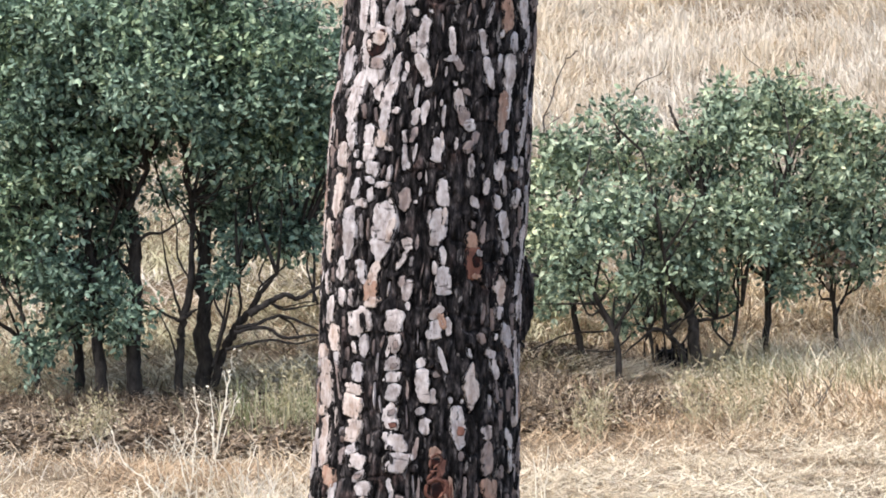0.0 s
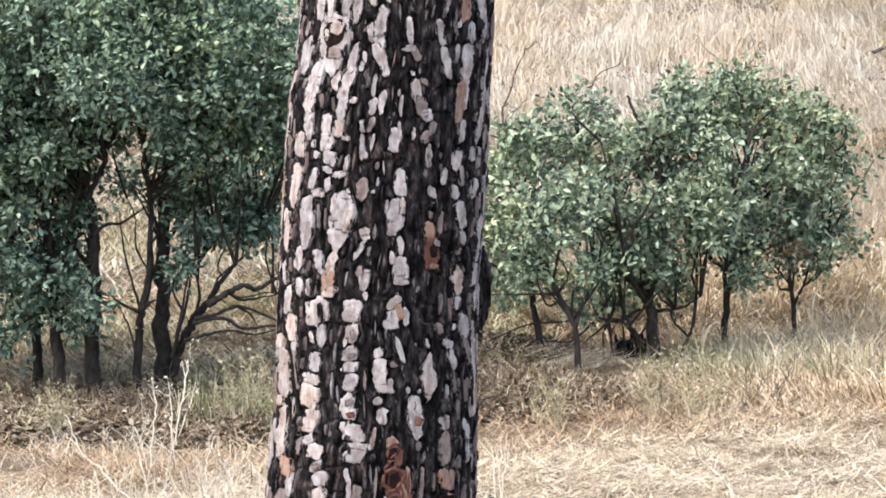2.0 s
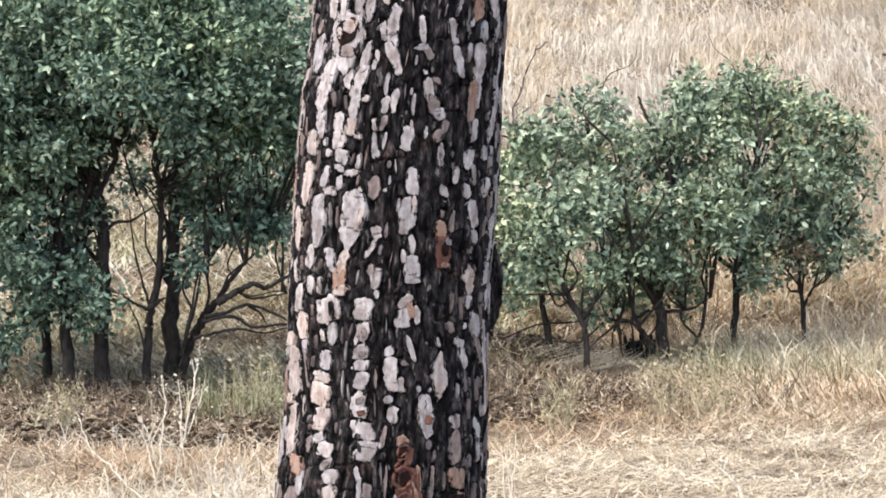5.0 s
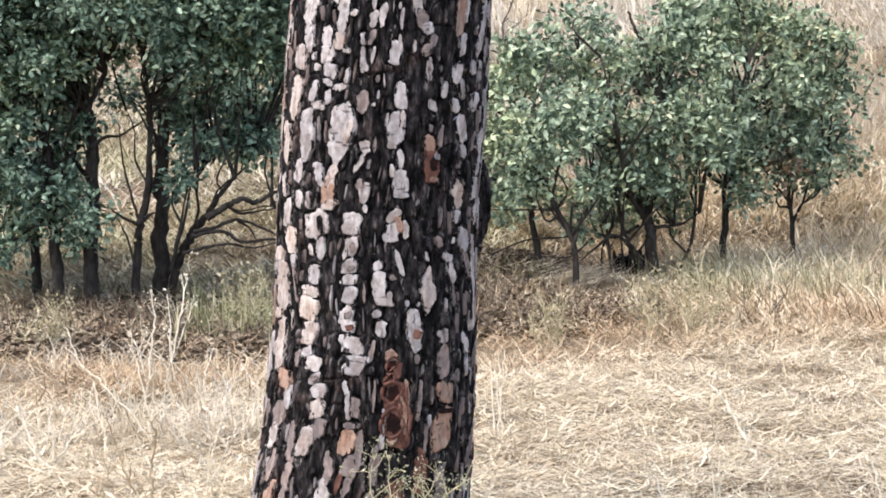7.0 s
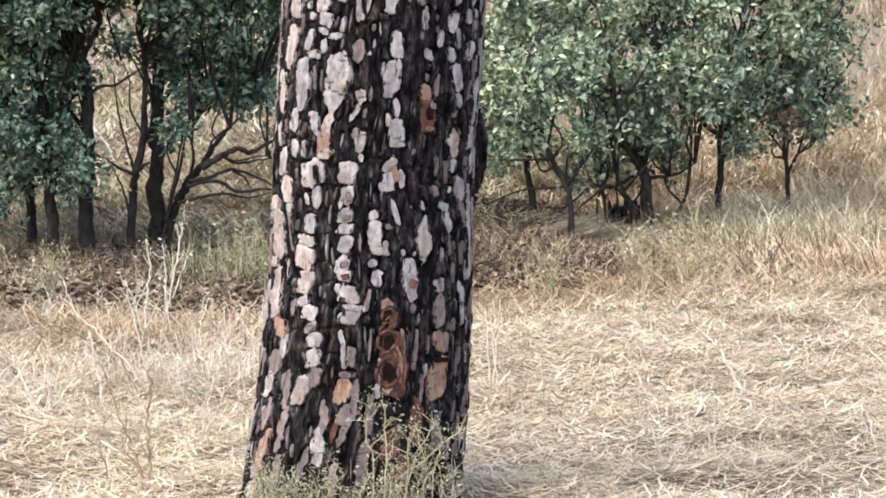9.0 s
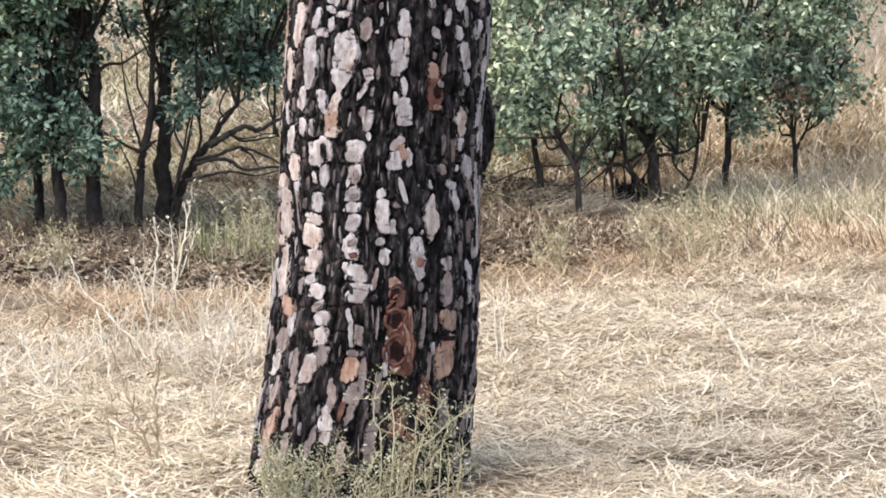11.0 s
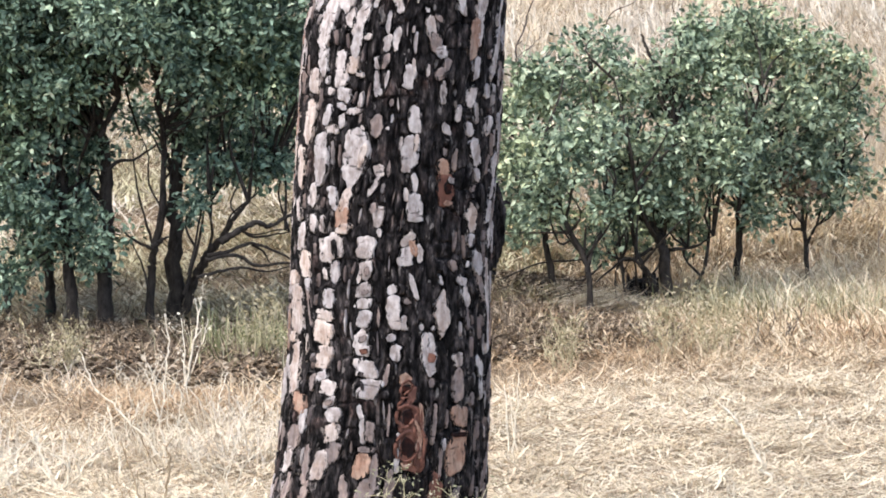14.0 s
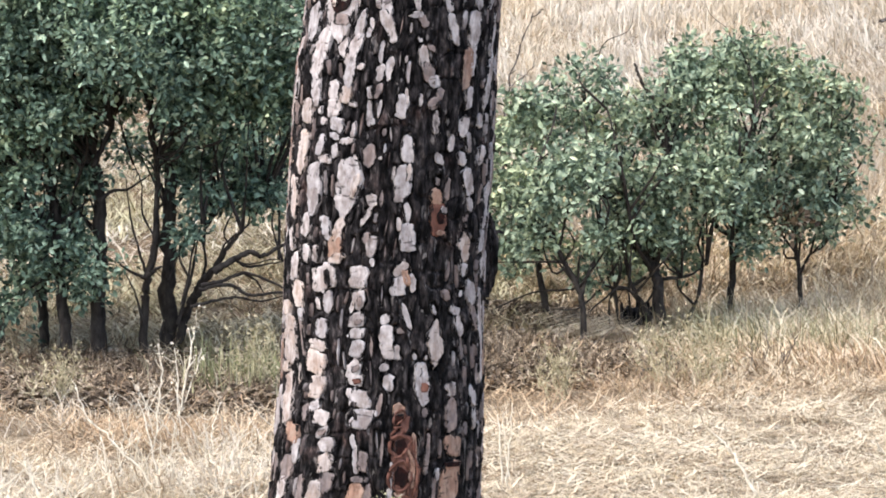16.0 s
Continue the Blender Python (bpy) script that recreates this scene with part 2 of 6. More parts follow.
class Geo:
    """Collects tubes, leaves and blades for one mesh."""

    def __init__(self):
        self.v, self.q, self.t, self.n = [], [], [], 0

    def add(self, v, q=(), t=()):
        v = np.asarray(v, float).reshape(-1, 3)
        if len(q):
            self.q.append(np.asarray(q, int) + self.n)
        if len(t):
            self.t.append(np.asarray(t, int) + self.n)
        self.v.append(v)
        self.n += len(v)

    def tube(self, pts, radii, sides=6, rough=0.0, seed=0):
        """A tapered tube along pts, with a closed tip."""
        pts = np.asarray(pts, float)
        radii = np.interp(np.linspace(0, 1, len(pts)), np.linspace(0, 1, len(radii)), radii)
        tan = np.gradient(pts, axis=0)
        tan /= np.linalg.norm(tan, axis=1, keepdims=True) + 1e-9
        ref = np.where(np.abs(tan[:, 2:3]) < 0.9, (0, 0, 1.0), (1.0, 0, 0))
        u = np.cross(tan, ref)
        u /= np.linalg.norm(u, axis=1, keepdims=True) + 1e-9
        w = np.cross(tan, u)
        a = np.linspace(0, 2 * np.pi, sides, endpoint=False)
        r = radii[:, None] * (1 + rough * (wave(a[None] * 3, np.arange(len(pts))[:, None] * 0.7, seed, 19) - 0.5))
        ring = pts[:, None] + r[..., None] * (np.cos(a)[None, :, None] * u[:, None] + np.sin(a)[None, :, None] * w[:, None])
        n, k = len(pts), np.arange(sides)
        q = [np.stack([i * sides + k, i * sides + (k + 1) % sides, (i + 1) * sides + (k + 1) % sides, (i + 1) * sides + k], 1) for i in range(n - 1)]
        tip = np.stack([(n - 1) * sides + k, (n - 1) * sides + (k + 1) % sides, np.full(sides, n * sides)], 1)
        self.add(np.vstack([ring.reshape(-1, 3), pts[-1:] + tan[-1:] * radii[-1]]), np.concatenate(q), tip)

    def blades(self, base, height, width, turn, lean, bend):
        """Grass blades: two joints and a tip each, with arrays of places and shapes."""
        base = np.asarray(base, float)
        n = len(base)
        d = np.stack([np.cos(turn), np.sin(turn), np.zeros(n)], 1)
        fa = turn + np.pi / 2 + RNG.uniform(-0.9, 0.9, n)
        side = np.stack([np.cos(fa), np.sin(fa), np.zeros(n)], 1) * (width / 2)[:, None]
        up = np.array([0, 0, 1.0])
        way1 = d * np.sin(lean)[:, None] + up * np.cos(lean)[:, None]
        ta = turn + RNG.normal(0, 0.55, n) * np.clip(np.sin(lean), 0, 1)
        d2 = np.stack([np.cos(ta), np.sin(ta), np.zeros(n)], 1)
        way2 = d2 * np.sin(lean + bend)[:, None] + up * np.cos(lean + bend)[:, None]
        mid = base + way1 * (height * 0.55)[:, None]
        tip = mid + way2 * (height * 0.45)[:, None]
        v = np.stack([base - side, base + side, mid - side * 0.8, mid + side * 0.8, tip], 1)
        o = np.arange(n)[:, None] * 5
        self.add(v, o + np.array([[0, 1, 3, 2]]), o + np.array([[2, 3, 4]]))

    def leaves(self, centre, way, normal, length, width):
        """Oval leaves folded along the midrib: six corners each."""
        way = way / (np.linalg.norm(way, axis=1, keepdims=True) + 1e-9)
        side = np.cross(normal, way)
        side /= np.linalg.norm(side, axis=1, keepdims=True) + 1e-9
        nor = np.cross(way, side)
        L, Wd = length[:, None], width[:, None]
        v = np.stack([centre, centre + way * L * 0.38 + side * Wd * 0.5 + nor * Wd * 0.16, centre + way * L * 0.76 + side * Wd * 0.36 + nor * Wd * 0.10,
                      centre + way * L - nor * Wd * 0.12, centre + way * L * 0.76 - side * Wd * 0.36 + nor * Wd * 0.10,
                      centre + way * L * 0.38 - side * Wd * 0.5 + nor * Wd * 0.16], 1)
        o = np.arange(len(centre))[:, None] * 6
        self.add(v, np.concatenate([o + np.array([[0, 1, 2, 3]]), o + np.array([[0, 3, 4, 5]])]))

    def mesh(self, name, smooth=False):
        me = np_mesh(name, np.vstack(self.v), [np.concatenate(f) for f in (self.q, self.t) if f])
        if smooth:
            me.polygons.foreach_set("use_smooth", np.ones(len(me.polygons), bool))
        return me


RNG = np.random.RandomState(11)


def part(name, data, mat, parent, label="", smooth=False):
    """One mesh object under a thing or a part."""
    me = data.mesh(name, smooth) if isinstance(data, Geo) else data
    me.materials.append(mat)
    ob = new(name, me)
    ob.parent = parent
    return tagged(ob, label)


def thing(name, at, label, category, group=""):
    ob = new(name)
    ob.empty_display_size = 0.1
    ob.location = at
    return tagged(ob, label, category, group)


def smooth_line(pts, steps=6):
    """A bent line through the given places."""
    pts = [np.asarray(p, float) for p in pts]
    ext = [2 * pts[0] - pts[1], *pts, 2 * pts[-1] - pts[-2]]
    out = []
    for a, b, c, d in zip(ext, ext[1:], ext[2:], ext[3:]):
        for s in np.arange(steps) / steps:
            out.append(0.5 * (2 * b + (c - a) * s + (2 * a - 5 * b + 4 * c - d) * s * s + (3 * b - a - 3 * c + d) * s ** 3))
    return np.array([*out, pts[-1]])


# ---------------------------------------------------------------- ground
def build_ground():
    xs = np.concatenate([-np.geomspace(600, 5, 24)[:-1], np.arange(-5, 5.01, 0.1), np.geomspace(5, 600, 24)[1:]])
    ys = np.concatenate([-np.geomspace(600, 4, 22)[:-1] , np.arange(-4, 4, 0.5), np.arange(4, 24, 0.1), np.geomspace(24, 900, 30)])
    X, Y = np.meshgrid(xs, ys)
    Z = ground_z(X, Y) + np.where((np.abs(X) < 5) & (Y > 4) & (Y < 24), 0.02 * (wave(X * 9, Y * 9, 8) - 0.5), 0)
    w, h = len(xs), len(ys)
    i = (np.arange(h - 1)[:, None] * w + np.arange(w - 1)[None]).ravel()
    me = np_mesh("ground", np.stack([X, Y, Z], -1).reshape(-1, 3), [np.stack([i, i + 1, i + w + 1, i + w], 1)])
    me.polygons.foreach_set("use_smooth", np.ones(len(me.polygons), bool))
    me.materials.append(SOIL)
    return tagged(new("ground", me), "dry tan soil of a mown strip rising to a hillside", "ground", kind="structure")


build_ground()

# ---------------------------------------------------------------- the pine
PINE = Vector((-0.223, 7.2, 0.0))
TRUNK_Z = np.array([-0.15, 0.0, 0.075, 0.145, 0.22, 0.29, 0.4, 0.51, 0.58, 0.755, 0.9, 1.1, 1.25, 1.39, 1.45, 1.56, 1.65, 2.4, 4.6])
TRUNK_X = np.array([-0.01, -0.001, 0.005, 0.011, 0.022, 0.031, 0.0395, 0.0465, 0.05, 0.0525, 0.058, 0.0715, 0.082, 0.092, 0.101, 0.1095, 0.115, 0.155, 0.27])
TRUNK_R = np.array([0.292, 0.277, 0.278, 0.276, 0.273, 0.268, 0.267, 0.263, 0.257, 0.2535, 0.2535, 0.2565, 0.256, 0.2525, 0.248, 0.2465, 0.243, 0.22, 0.165])


def trunk_place(turn, z, out=0.0):
    """A place on the trunk: turn in radians from the side that faces -y, towards +x."""
    r = np.interp(z, TRUNK_Z, TRUNK_R) + out
    return np.stack([np.interp(z, TRUNK_Z, TRUNK_X) + r * np.sin(turn), -r * np.cos(turn), z + 0 * turn], -1)


BARK_PLATES = []
SCALES = PLATES + [CHAR]


def plate_band(rows):
    """Bark scales: degrees round the trunk, height in m, width, length and lean in cm, top and bottom share of the width, tone."""
    for turn, z, w, h, lean, top, foot, tone in rows:
        BARK_PLATES.append((radians(turn), z, w * 0.01, h * 0.0106, tone, (lean * 0.01, top, foot)))


plate_band([
    (-81.3, 1.619, 2.5, 8.1, -1.4, 0.7, 0.6, 0), (-49.8, 1.615, 3.9, 9.3, 0, 0.9, 0.7, 0), (-41.6, 1.61, 1.9, 7.3, -0.8, 0.7, 0.6, 0),
    (-28.9, 1.613, 2.9, 6.4, 0.6, 0.6, 0.6, 0), (-22.1, 1.604, 2.7, 8.4, 0.6, 0.8, 0.5, 0), (-16.4, 1.638, 2.9, 2.2, 0, 0.8, 0.8, 0),
    (-12.6, 1.612, 1.6, 2, 0, 0.7, 0.7, 0), (-4, 1.615, 1.3, 1.1, 0, 0.8, 0.8, 0), (-38.3, 1.508, 10.1, 14.6, 0.7, 0.9, 0.45, 0),
    (-36.7, 1.538, 6.3, 6.4, 0, 0.6, 0.6, 4), (-34.3, 1.549, 4.1, 3.6, 0.7, 0.8, 0.6, 1), (-41.5, 1.533, 1.5, 3.1, -0.6, 0.6, 0.6, 1),
])
plate_band([
    (-35.4, 1.488, 4.8, 3.1, 0, 0.8, 0.7, 3), (-27.6, 1.567, 0.9, 5, 0.3, 0.6, 0.6, 0), (-24.6, 1.526, 0.8, 2.5, 0, 0.6, 0.6, 0),
    (-7.4, 1.55, 3.4, 10, 0.6, 0.7, 0.8, 0), (-12.4, 1.538, 2.8, 4.5, -1.1, 0.6, 0.6, 0), (-6, 1.47, 3.1, 8.1, -3.6, 0.7, 0.7, 0),
    (-8, 1.406, 1.1, 5.6, 0, 0.7, 0.6, 0), (9.3, 1.541, 1.7, 6.7, -0.8, 0.8, 0.6, 0), (10.3, 1.498, 3.7, 1.7, 0, 0.7, 0.7, 0),
    (13.8, 1.482, 2, 3.3, -1.1, 0.6, 0.6, 3), (6.9, 1.465, 0.8, 2.8, 0, 0.7, 0.7, 0), (12.8, 1.436, 1.1, 1.4, 0, 0.8, 0.8, 0),
])
plate_band([
    (20, 1.416, 1.8, 2, -0.9, 0.6, 0.6, 3), (27.8, 1.537, 2.2, 6.4, -1.9, 0.8, 0.6, 0), (33.3, 1.461, 2.3, 7.8, -2.3, 0.7, 0.7, 0),
    (31.8, 1.605, 1.1, 6.2, 2, 0.6, 0.6, 0), (44.5, 1.607, 3.5, 8.4, -1.2, 0.8, 0.7, 2), (40.8, 1.558, 1.1, 2, 0, 0.7, 0.6, 0),
    (51.9, 1.534, 2.3, 5.6, 0.9, 0.6, 0.6, 0), (49.5, 1.463, 4.3, 9, 1.3, 0.8, 0.6, 0), (59.9, 1.608, 3.9, 7.1, -2.3, 0.9, 0.6, 0),
    (65.1, 1.545, 2.2, 7.1, 1.3, 0.7, 0.6, 0), (71.7, 1.451, 2.5, 11.1, 1.4, 0.6, 0.6, 0), (84, 1.408, 0.7, 5.7, 0, 0.6, 0.6, 1),
])
plate_band([
    (-79.4, 1.529, 3.2, 11.5, 2.2, 0.7, 0.6, 0), (-60.2, 1.485, 5.7, 9.1, 0.6, 0.6, 0.6, 0), (-60.8, 1.549, 2.3, 4, 1.2, 0.7, 0.6, 3),
    (-49.8, 1.402, 5.2, 12.1, 3.1, 0.7, 0.6, 0), (-49.6, 1.315, 3, 8.5, -2.2, 0.8, 0.5, 0), (-31.8, 1.421, 3, 5, 0.3, 0.6, 0.7, 0),
    (-22.6, 1.473, 2.4, 7.8, 1.5, 0.6, 0.8, 0), (-24.4, 1.414, 3.4, 8.1, 1.2, 0.8, 0.8, 0), (-25.9, 1.354, 2.8, 7.3, 1.2, 0.8, 0.6, 0),
    (-15.4, 1.476, 1.2, 3.1, -0.6, 0.6, 0.6, 0), (-17, 1.454, 1.5, 2.5, 0, 0.7, 0.7, 0), (-19.6, 1.371, 1.8, 1.7, 0.6, 0.7, 0.7, 0),
])
plate_band([
    (-7.9, 1.355, 2.4, 4.2, 0, 0.8, 0.8, 0), (-2.6, 1.365, 1.8, 6.1, 0.6, 0.7, 0.7, 0), (7.9, 1.357, 1, 5.6, 0, 0.7, 0.6, 0),
    (6.5, 1.389, 0.8, 1.9, 0, 0.7, 0.7, 0), (16.1, 1.392, 2.6, 6.1, -1.4, 0.7, 0.7, 1), (19.6, 1.354, 3, 5.6, -1.2, 0.8, 0.8, 3),
    (23.2, 1.333, 3, 3.1, 0, 0.8, 0.8, 0), (44.7, 1.363, 3.6, 10.1, 0.4, 0.7, 0.7, 2), (49, 1.385, 1.7, 7.9, 0.4, 0.6, 0.6, 0),
    (47.6, 1.291, 2.5, 5.6, 0.8, 0.7, 0.7, 0), (67, 1.331, 3.7, 13.6, 3.6, 0.5, 0.6, 0), (-79.1, 1.408, 3.8, 8, 4.3, 0.6, 0.6, 0),
])
plate_band([
    (-78.2, 1.344, 2.5, 10, -2.1, 0.6, 0.6, 0), (-84.2, 1.308, 0.7, 9.2, 0, 0.6, 0.6, 0), (-34.7, 1.309, 3.4, 5.3, 0, 0.8, 0.8, 0),
    (-27.4, 1.303, 3.1, 4.5, 0.3, 0.8, 0.7, 1), (-23.1, 1.279, 2.1, 1.4, 0, 0.7, 0.7, 0), (-13.2, 1.307, 1.1, 3.3, -0.3, 0.7, 0.7, 0),
    (-8.2, 1.313, 2.2, 3.3, 0.8, 0.7, 0.6, 3), (15.5, 1.286, 0.7, 2.8, 0, 0.7, 0.7, 0), (23.6, 1.277, 2.4, 2.8, 0, 0.7, 0.7, 3),
    (-56.6, 1.261, 5.1, 6.2, -0.5, 0.85, 0.9, 1), (-58.5, 1.156, 4.3, 11, 1.6, 0.9, 0.5, 1), (-80.2, 1.155, 1.6, 7.2, 0, 0.6, 0.6, 2),
])
plate_band([
    (-34.4, 1.27, 3.7, 4.8, 0, 0.9, 0.8, 0), (-32, 1.228, 4, 3.9, -0.3, 0.8, 0.7, 0), (-32.6, 1.199, 2.7, 2, -2.3, 0.7, 0.7, 0),
    (-25.2, 1.187, 4, 1.8, 1.5, 0.8, 0.6, 0), (-21.1, 1.216, 1.3, 3.9, 0.3, 0.6, 0.7, 0), (-42.5, 1.177, 2.9, 5.3, 0.8, 0.7, 0.7, 0),
    (-31.6, 1.164, 2, 3.6, 0, 0.7, 0.7, 0), (-38.4, 1.141, 3.9, 2.5, 0, 0.7, 0.6, 0), (-44.7, 1.264, 1, 2, 0, 0.7, 0.7, 0),
    (-41.4, 1.236, 1.7, 2, 0, 0.7, 0.7, 0), (-12.5, 1.256, 1.4, 6.7, -0.6, 0.6, 0.7, 0), (-6.9, 1.266, 1, 4.4, 0.6, 0.6, 0.6, 0),
])
plate_band([
    (-10, 1.237, 2.3, 2.2, 0, 0.9, 0.6, 0), (-13, 1.306, 1.1, 3.1, -0.9, 0.7, 0.6, 0), (-8.8, 1.303, 1.1, 2.8, 0.6, 0.7, 0.6, 3),
    (5.8, 1.273, 2.9, 6.1, 0, 0.75, 0.75, 0), (8, 1.297, 0.8, 4.2, -0.3, 0.6, 0.6, 0), (15.7, 1.289, 0.7, 3.1, 0, 0.7, 0.6, 0),
    (25.4, 1.235, 1.4, 5.9, -0.3, 0.8, 0.8, 0), (44.6, 1.221, 3.2, 5.1, 2, 0.7, 0.6, 0), (36.1, 1.181, 1.4, 4.2, 0.7, 0.7, 0.6, 0),
    (49, 1.183, 1.9, 5.3, -0.9, 0.6, 0.6, 0), (44.3, 1.141, 2.9, 3.7, -0.8, 0.7, 0.6, 0), (58.7, 1.235, 3.3, 3.4, 1.1, 0.6, 0.6, 0),
])
plate_band([
    (62.6, 1.147, 3.7, 4.8, 0.6, 0.8, 0.6, 0), (78.5, 1.124, 2.5, 10.3, -1.4, 0.6, 0.6, 0), (10.1, 1.167, 3.4, 6.7, -0.8, 0.7, 0.7, 0),
    (-10.7, 1.152, 3.1, 5.6, 1.1, 0.7, 0.6, 3), (-2.4, 1.17, 0.7, 2.2, 0, 0.7, 0.7, 0), (-4.6, 1.146, 1, 1.1, 0, 0.7, 0.7, 0),
    (-18.4, 1.146, 1.2, 1.7, -0.6, 0.7, 0.7, 0), (-20.4, 1.17, 0.7, 2.5, 0, 0.7, 0.7, 3), (29, 1.143, 1.9, 3.1, -1, 0.7, 0.7, 0),
    (-3.3, 1.209, 1.1, 1.9, 0, 0.7, 0.7, 3), (22.8, 1.283, 2.4, 2.5, 0, 0.7, 0.7, 3), (27, 1.302, 1.6, 3.3, 0, 0.7, 0.7, 3),
])
plate_band([
    (-80.1, 1.069, 3.2, 8.3, 1.4, 0.8, 0.7, 1), (-68, 1.043, 4.4, 10.3, -0.7, 0.8, 0.6, 1), (-46.1, 1.066, 4.9, 13.2, 0, 0.9, 0.5, 0),
    (-22.2, 1.07, 7.1, 14.8, 0.6, 0.7, 0.25, 0), (-17.4, 1.078, 2, 6.1, 0.6, 0.6, 0.6, 1), (-51.6, 0.976, 3.6, 5.7, 0.9, 0.6, 0.7, 0),
    (-49.8, 0.907, 3.1, 4.5, 0, 0.8, 0.7, 0), (-42, 0.906, 1.7, 4.2, -0.4, 0.7, 0.7, 0), (-34.6, 0.972, 2.6, 6.2, -2.4, 0.8, 0.6, 0),
    (-26.7, 0.969, 3.1, 5.9, 0.6, 0.6, 0.8, 1), (-27.9, 0.926, 3.8, 5.9, 0.6, 0.8, 0.8, 2), (-26.1, 0.897, 4.1, 2.8, 1.6, 0.7, 0.6, 1),
])
plate_band([
    (-7.9, 1.042, 2.5, 3.1, -0.8, 0.7, 0.7, 0), (-10, 1.006, 1.8, 5.6, 3.1, 0.6, 0.6, 0), (-5.1, 0.999, 1.1, 2.5, 0, 0.7, 0.7, 0),
    (-6.4, 0.928, 2.8, 5.3, 0.6, 0.7, 0.6, 0), (-9.9, 0.949, 2.1, 2.8, 0, 0.7, 0.7, 3), (-5.4, 0.889, 1.3, 2.2, 0, 0.7, 0.7, 0),
    (8.8, 1.083, 4.2, 9.2, 0.8, 0.8, 0.7, 0), (11.5, 1.11, 1.4, 4.7, 0.3, 0.6, 0.6, 1), (3.1, 1.109, 1, 3.3, 0.6, 0.6, 0.6, 0),
    (12.3, 1.012, 1.7, 5, -0.9, 0.8, 0.7, 0), (7.9, 0.983, 1.3, 3.3, -0.3, 0.6, 0.6, 0), (13.8, 0.95, 3.9, 7, -0.3, 0.7, 0.9, 0),
])
plate_band([
    (28.4, 1.049, 3.5, 4.2, 0, 0.6, 0.7, 2), (28.8, 1.086, 1.3, 2, 0, 0.7, 0.7, 3), (31.3, 0.992, 4.3, 8.1, -0.7, 0.8, 0.7, 5),
    (31.8, 0.997, 2, 3.6, 0, 0.5, 0.5, 4), (33.4, 1.015, 2, 1.8, 0, 0.7, 0.7, 0), (33.4, 0.958, 3, 1.4, 0, 0.7, 0.7, 2),
    (35.8, 1.067, 0.9, 5.6, 0, 0.6, 0.6, 3), (50.3, 1.082, 3.5, 6.8, -2.6, 0.8, 0.6, 0), (53.8, 1.025, 2.2, 4, -1.4, 0.7, 0.6, 0),
    (51, 0.993, 1.3, 2, 0, 0.7, 0.7, 3), (52, 0.921, 3.4, 7.9, -1.4, 0.6, 0.8, 1), (51.4, 0.863, 2.7, 3.7, 0, 0.8, 0.7, 0),
])
plate_band([
    (75.5, 1.048, 4.4, 6.6, 2.1, 0.7, 0.7, 0), (73.2, 0.988, 2.8, 6, 2.1, 0.6, 0.6, 0), (70.3, 0.929, 3.8, 5.7, 1.4, 0.7, 0.7, 0),
    (73.7, 0.866, 2.8, 6.3, 0.7, 0.7, 0.6, 0), (-67.4, 0.939, 2.8, 5.7, -2.1, 0.7, 0.7, 0), (-61.1, 0.872, 4.4, 7.1, 0, 0.7, 0.8, 0),
    (-83.1, 0.873, 1.1, 8.7, 0, 0.6, 0.6, 0), (-55.6, 0.802, 5, 6.8, -2.5, 0.7, 0.7, 1), (-52.4, 0.753, 2.3, 3.4, -1.4, 0.7, 0.6, 0),
    (-74.1, 0.764, 5.7, 4, 0.7, 0.7, 0.9, 1), (-64, 0.687, 7.5, 12, -0.7, 0.7, 0.85, 1), (-68.9, 0.615, 5, 2.9, 0, 0.9, 0.9, 1),
])
plate_band([
    (-50.8, 0.699, 1.1, 9.9, -2.7, 0.6, 0.6, 3), (-35.5, 0.848, 6.7, 6.2, 0, 0.98, 0.95, 0), (-32, 0.847, 1.5, 4.8, -1.3, 0.7, 0.6, 6),
    (-31.2, 0.788, 2.5, 5.6, -0.3, 0.8, 0.6, 0), (-37.9, 0.784, 1.8, 3.1, 0, 0.6, 0.8, 0), (-35.5, 0.721, 3.5, 5.1, -0.7, 0.8, 0.8, 0),
    (-37.4, 0.68, 5.3, 2.8, 0, 0.9, 0.8, 1), (-38.1, 0.635, 6.1, 5.9, 0.7, 0.85, 0.9, 1), (-13.5, 0.852, 4.6, 5.6, 0, 0.9, 0.9, 0),
    (-12.1, 0.796, 3.1, 4.7, -0.3, 0.9, 0.6, 0), (-11.8, 0.793, 1.4, 2.5, 0, 0.7, 0.7, 3), (-16.2, 0.776, 1.2, 3.4, 0.6, 0.7, 0.7, 0),
])
plate_band([
    (-13.2, 0.747, 4, 3.9, 0, 0.6, 0.98, 0), (-12.5, 0.741, 2, 1.5, 0, 0.7, 0.7, 3), (-13.7, 0.713, 4, 2.7, 0, 0.9, 0.9, 0),
    (-12.6, 0.674, 3.7, 4.5, 0.6, 0.9, 0.85, 0), (-14.5, 0.625, 4, 4.2, 0, 0.85, 0.85, 0), (-13.5, 0.625, 2, 1.8, 0, 0.8, 0.8, 3),
    (10.6, 0.871, 3.4, 3.1, 0.6, 0.7, 0.8, 1), (9.9, 0.829, 3.7, 5, 0.6, 0.8, 0.9, 0), (17, 0.837, 1.8, 4.7, -0.6, 0.7, 0.6, 0),
    (13.6, 0.851, 1.9, 4.2, -0.9, 0.7, 0.7, 2), (14.6, 0.754, 1.4, 6.4, -2, 0.7, 0.6, 0), (2.8, 0.749, 2.5, 2.7, 0, 0.6, 0.8, 0),
])
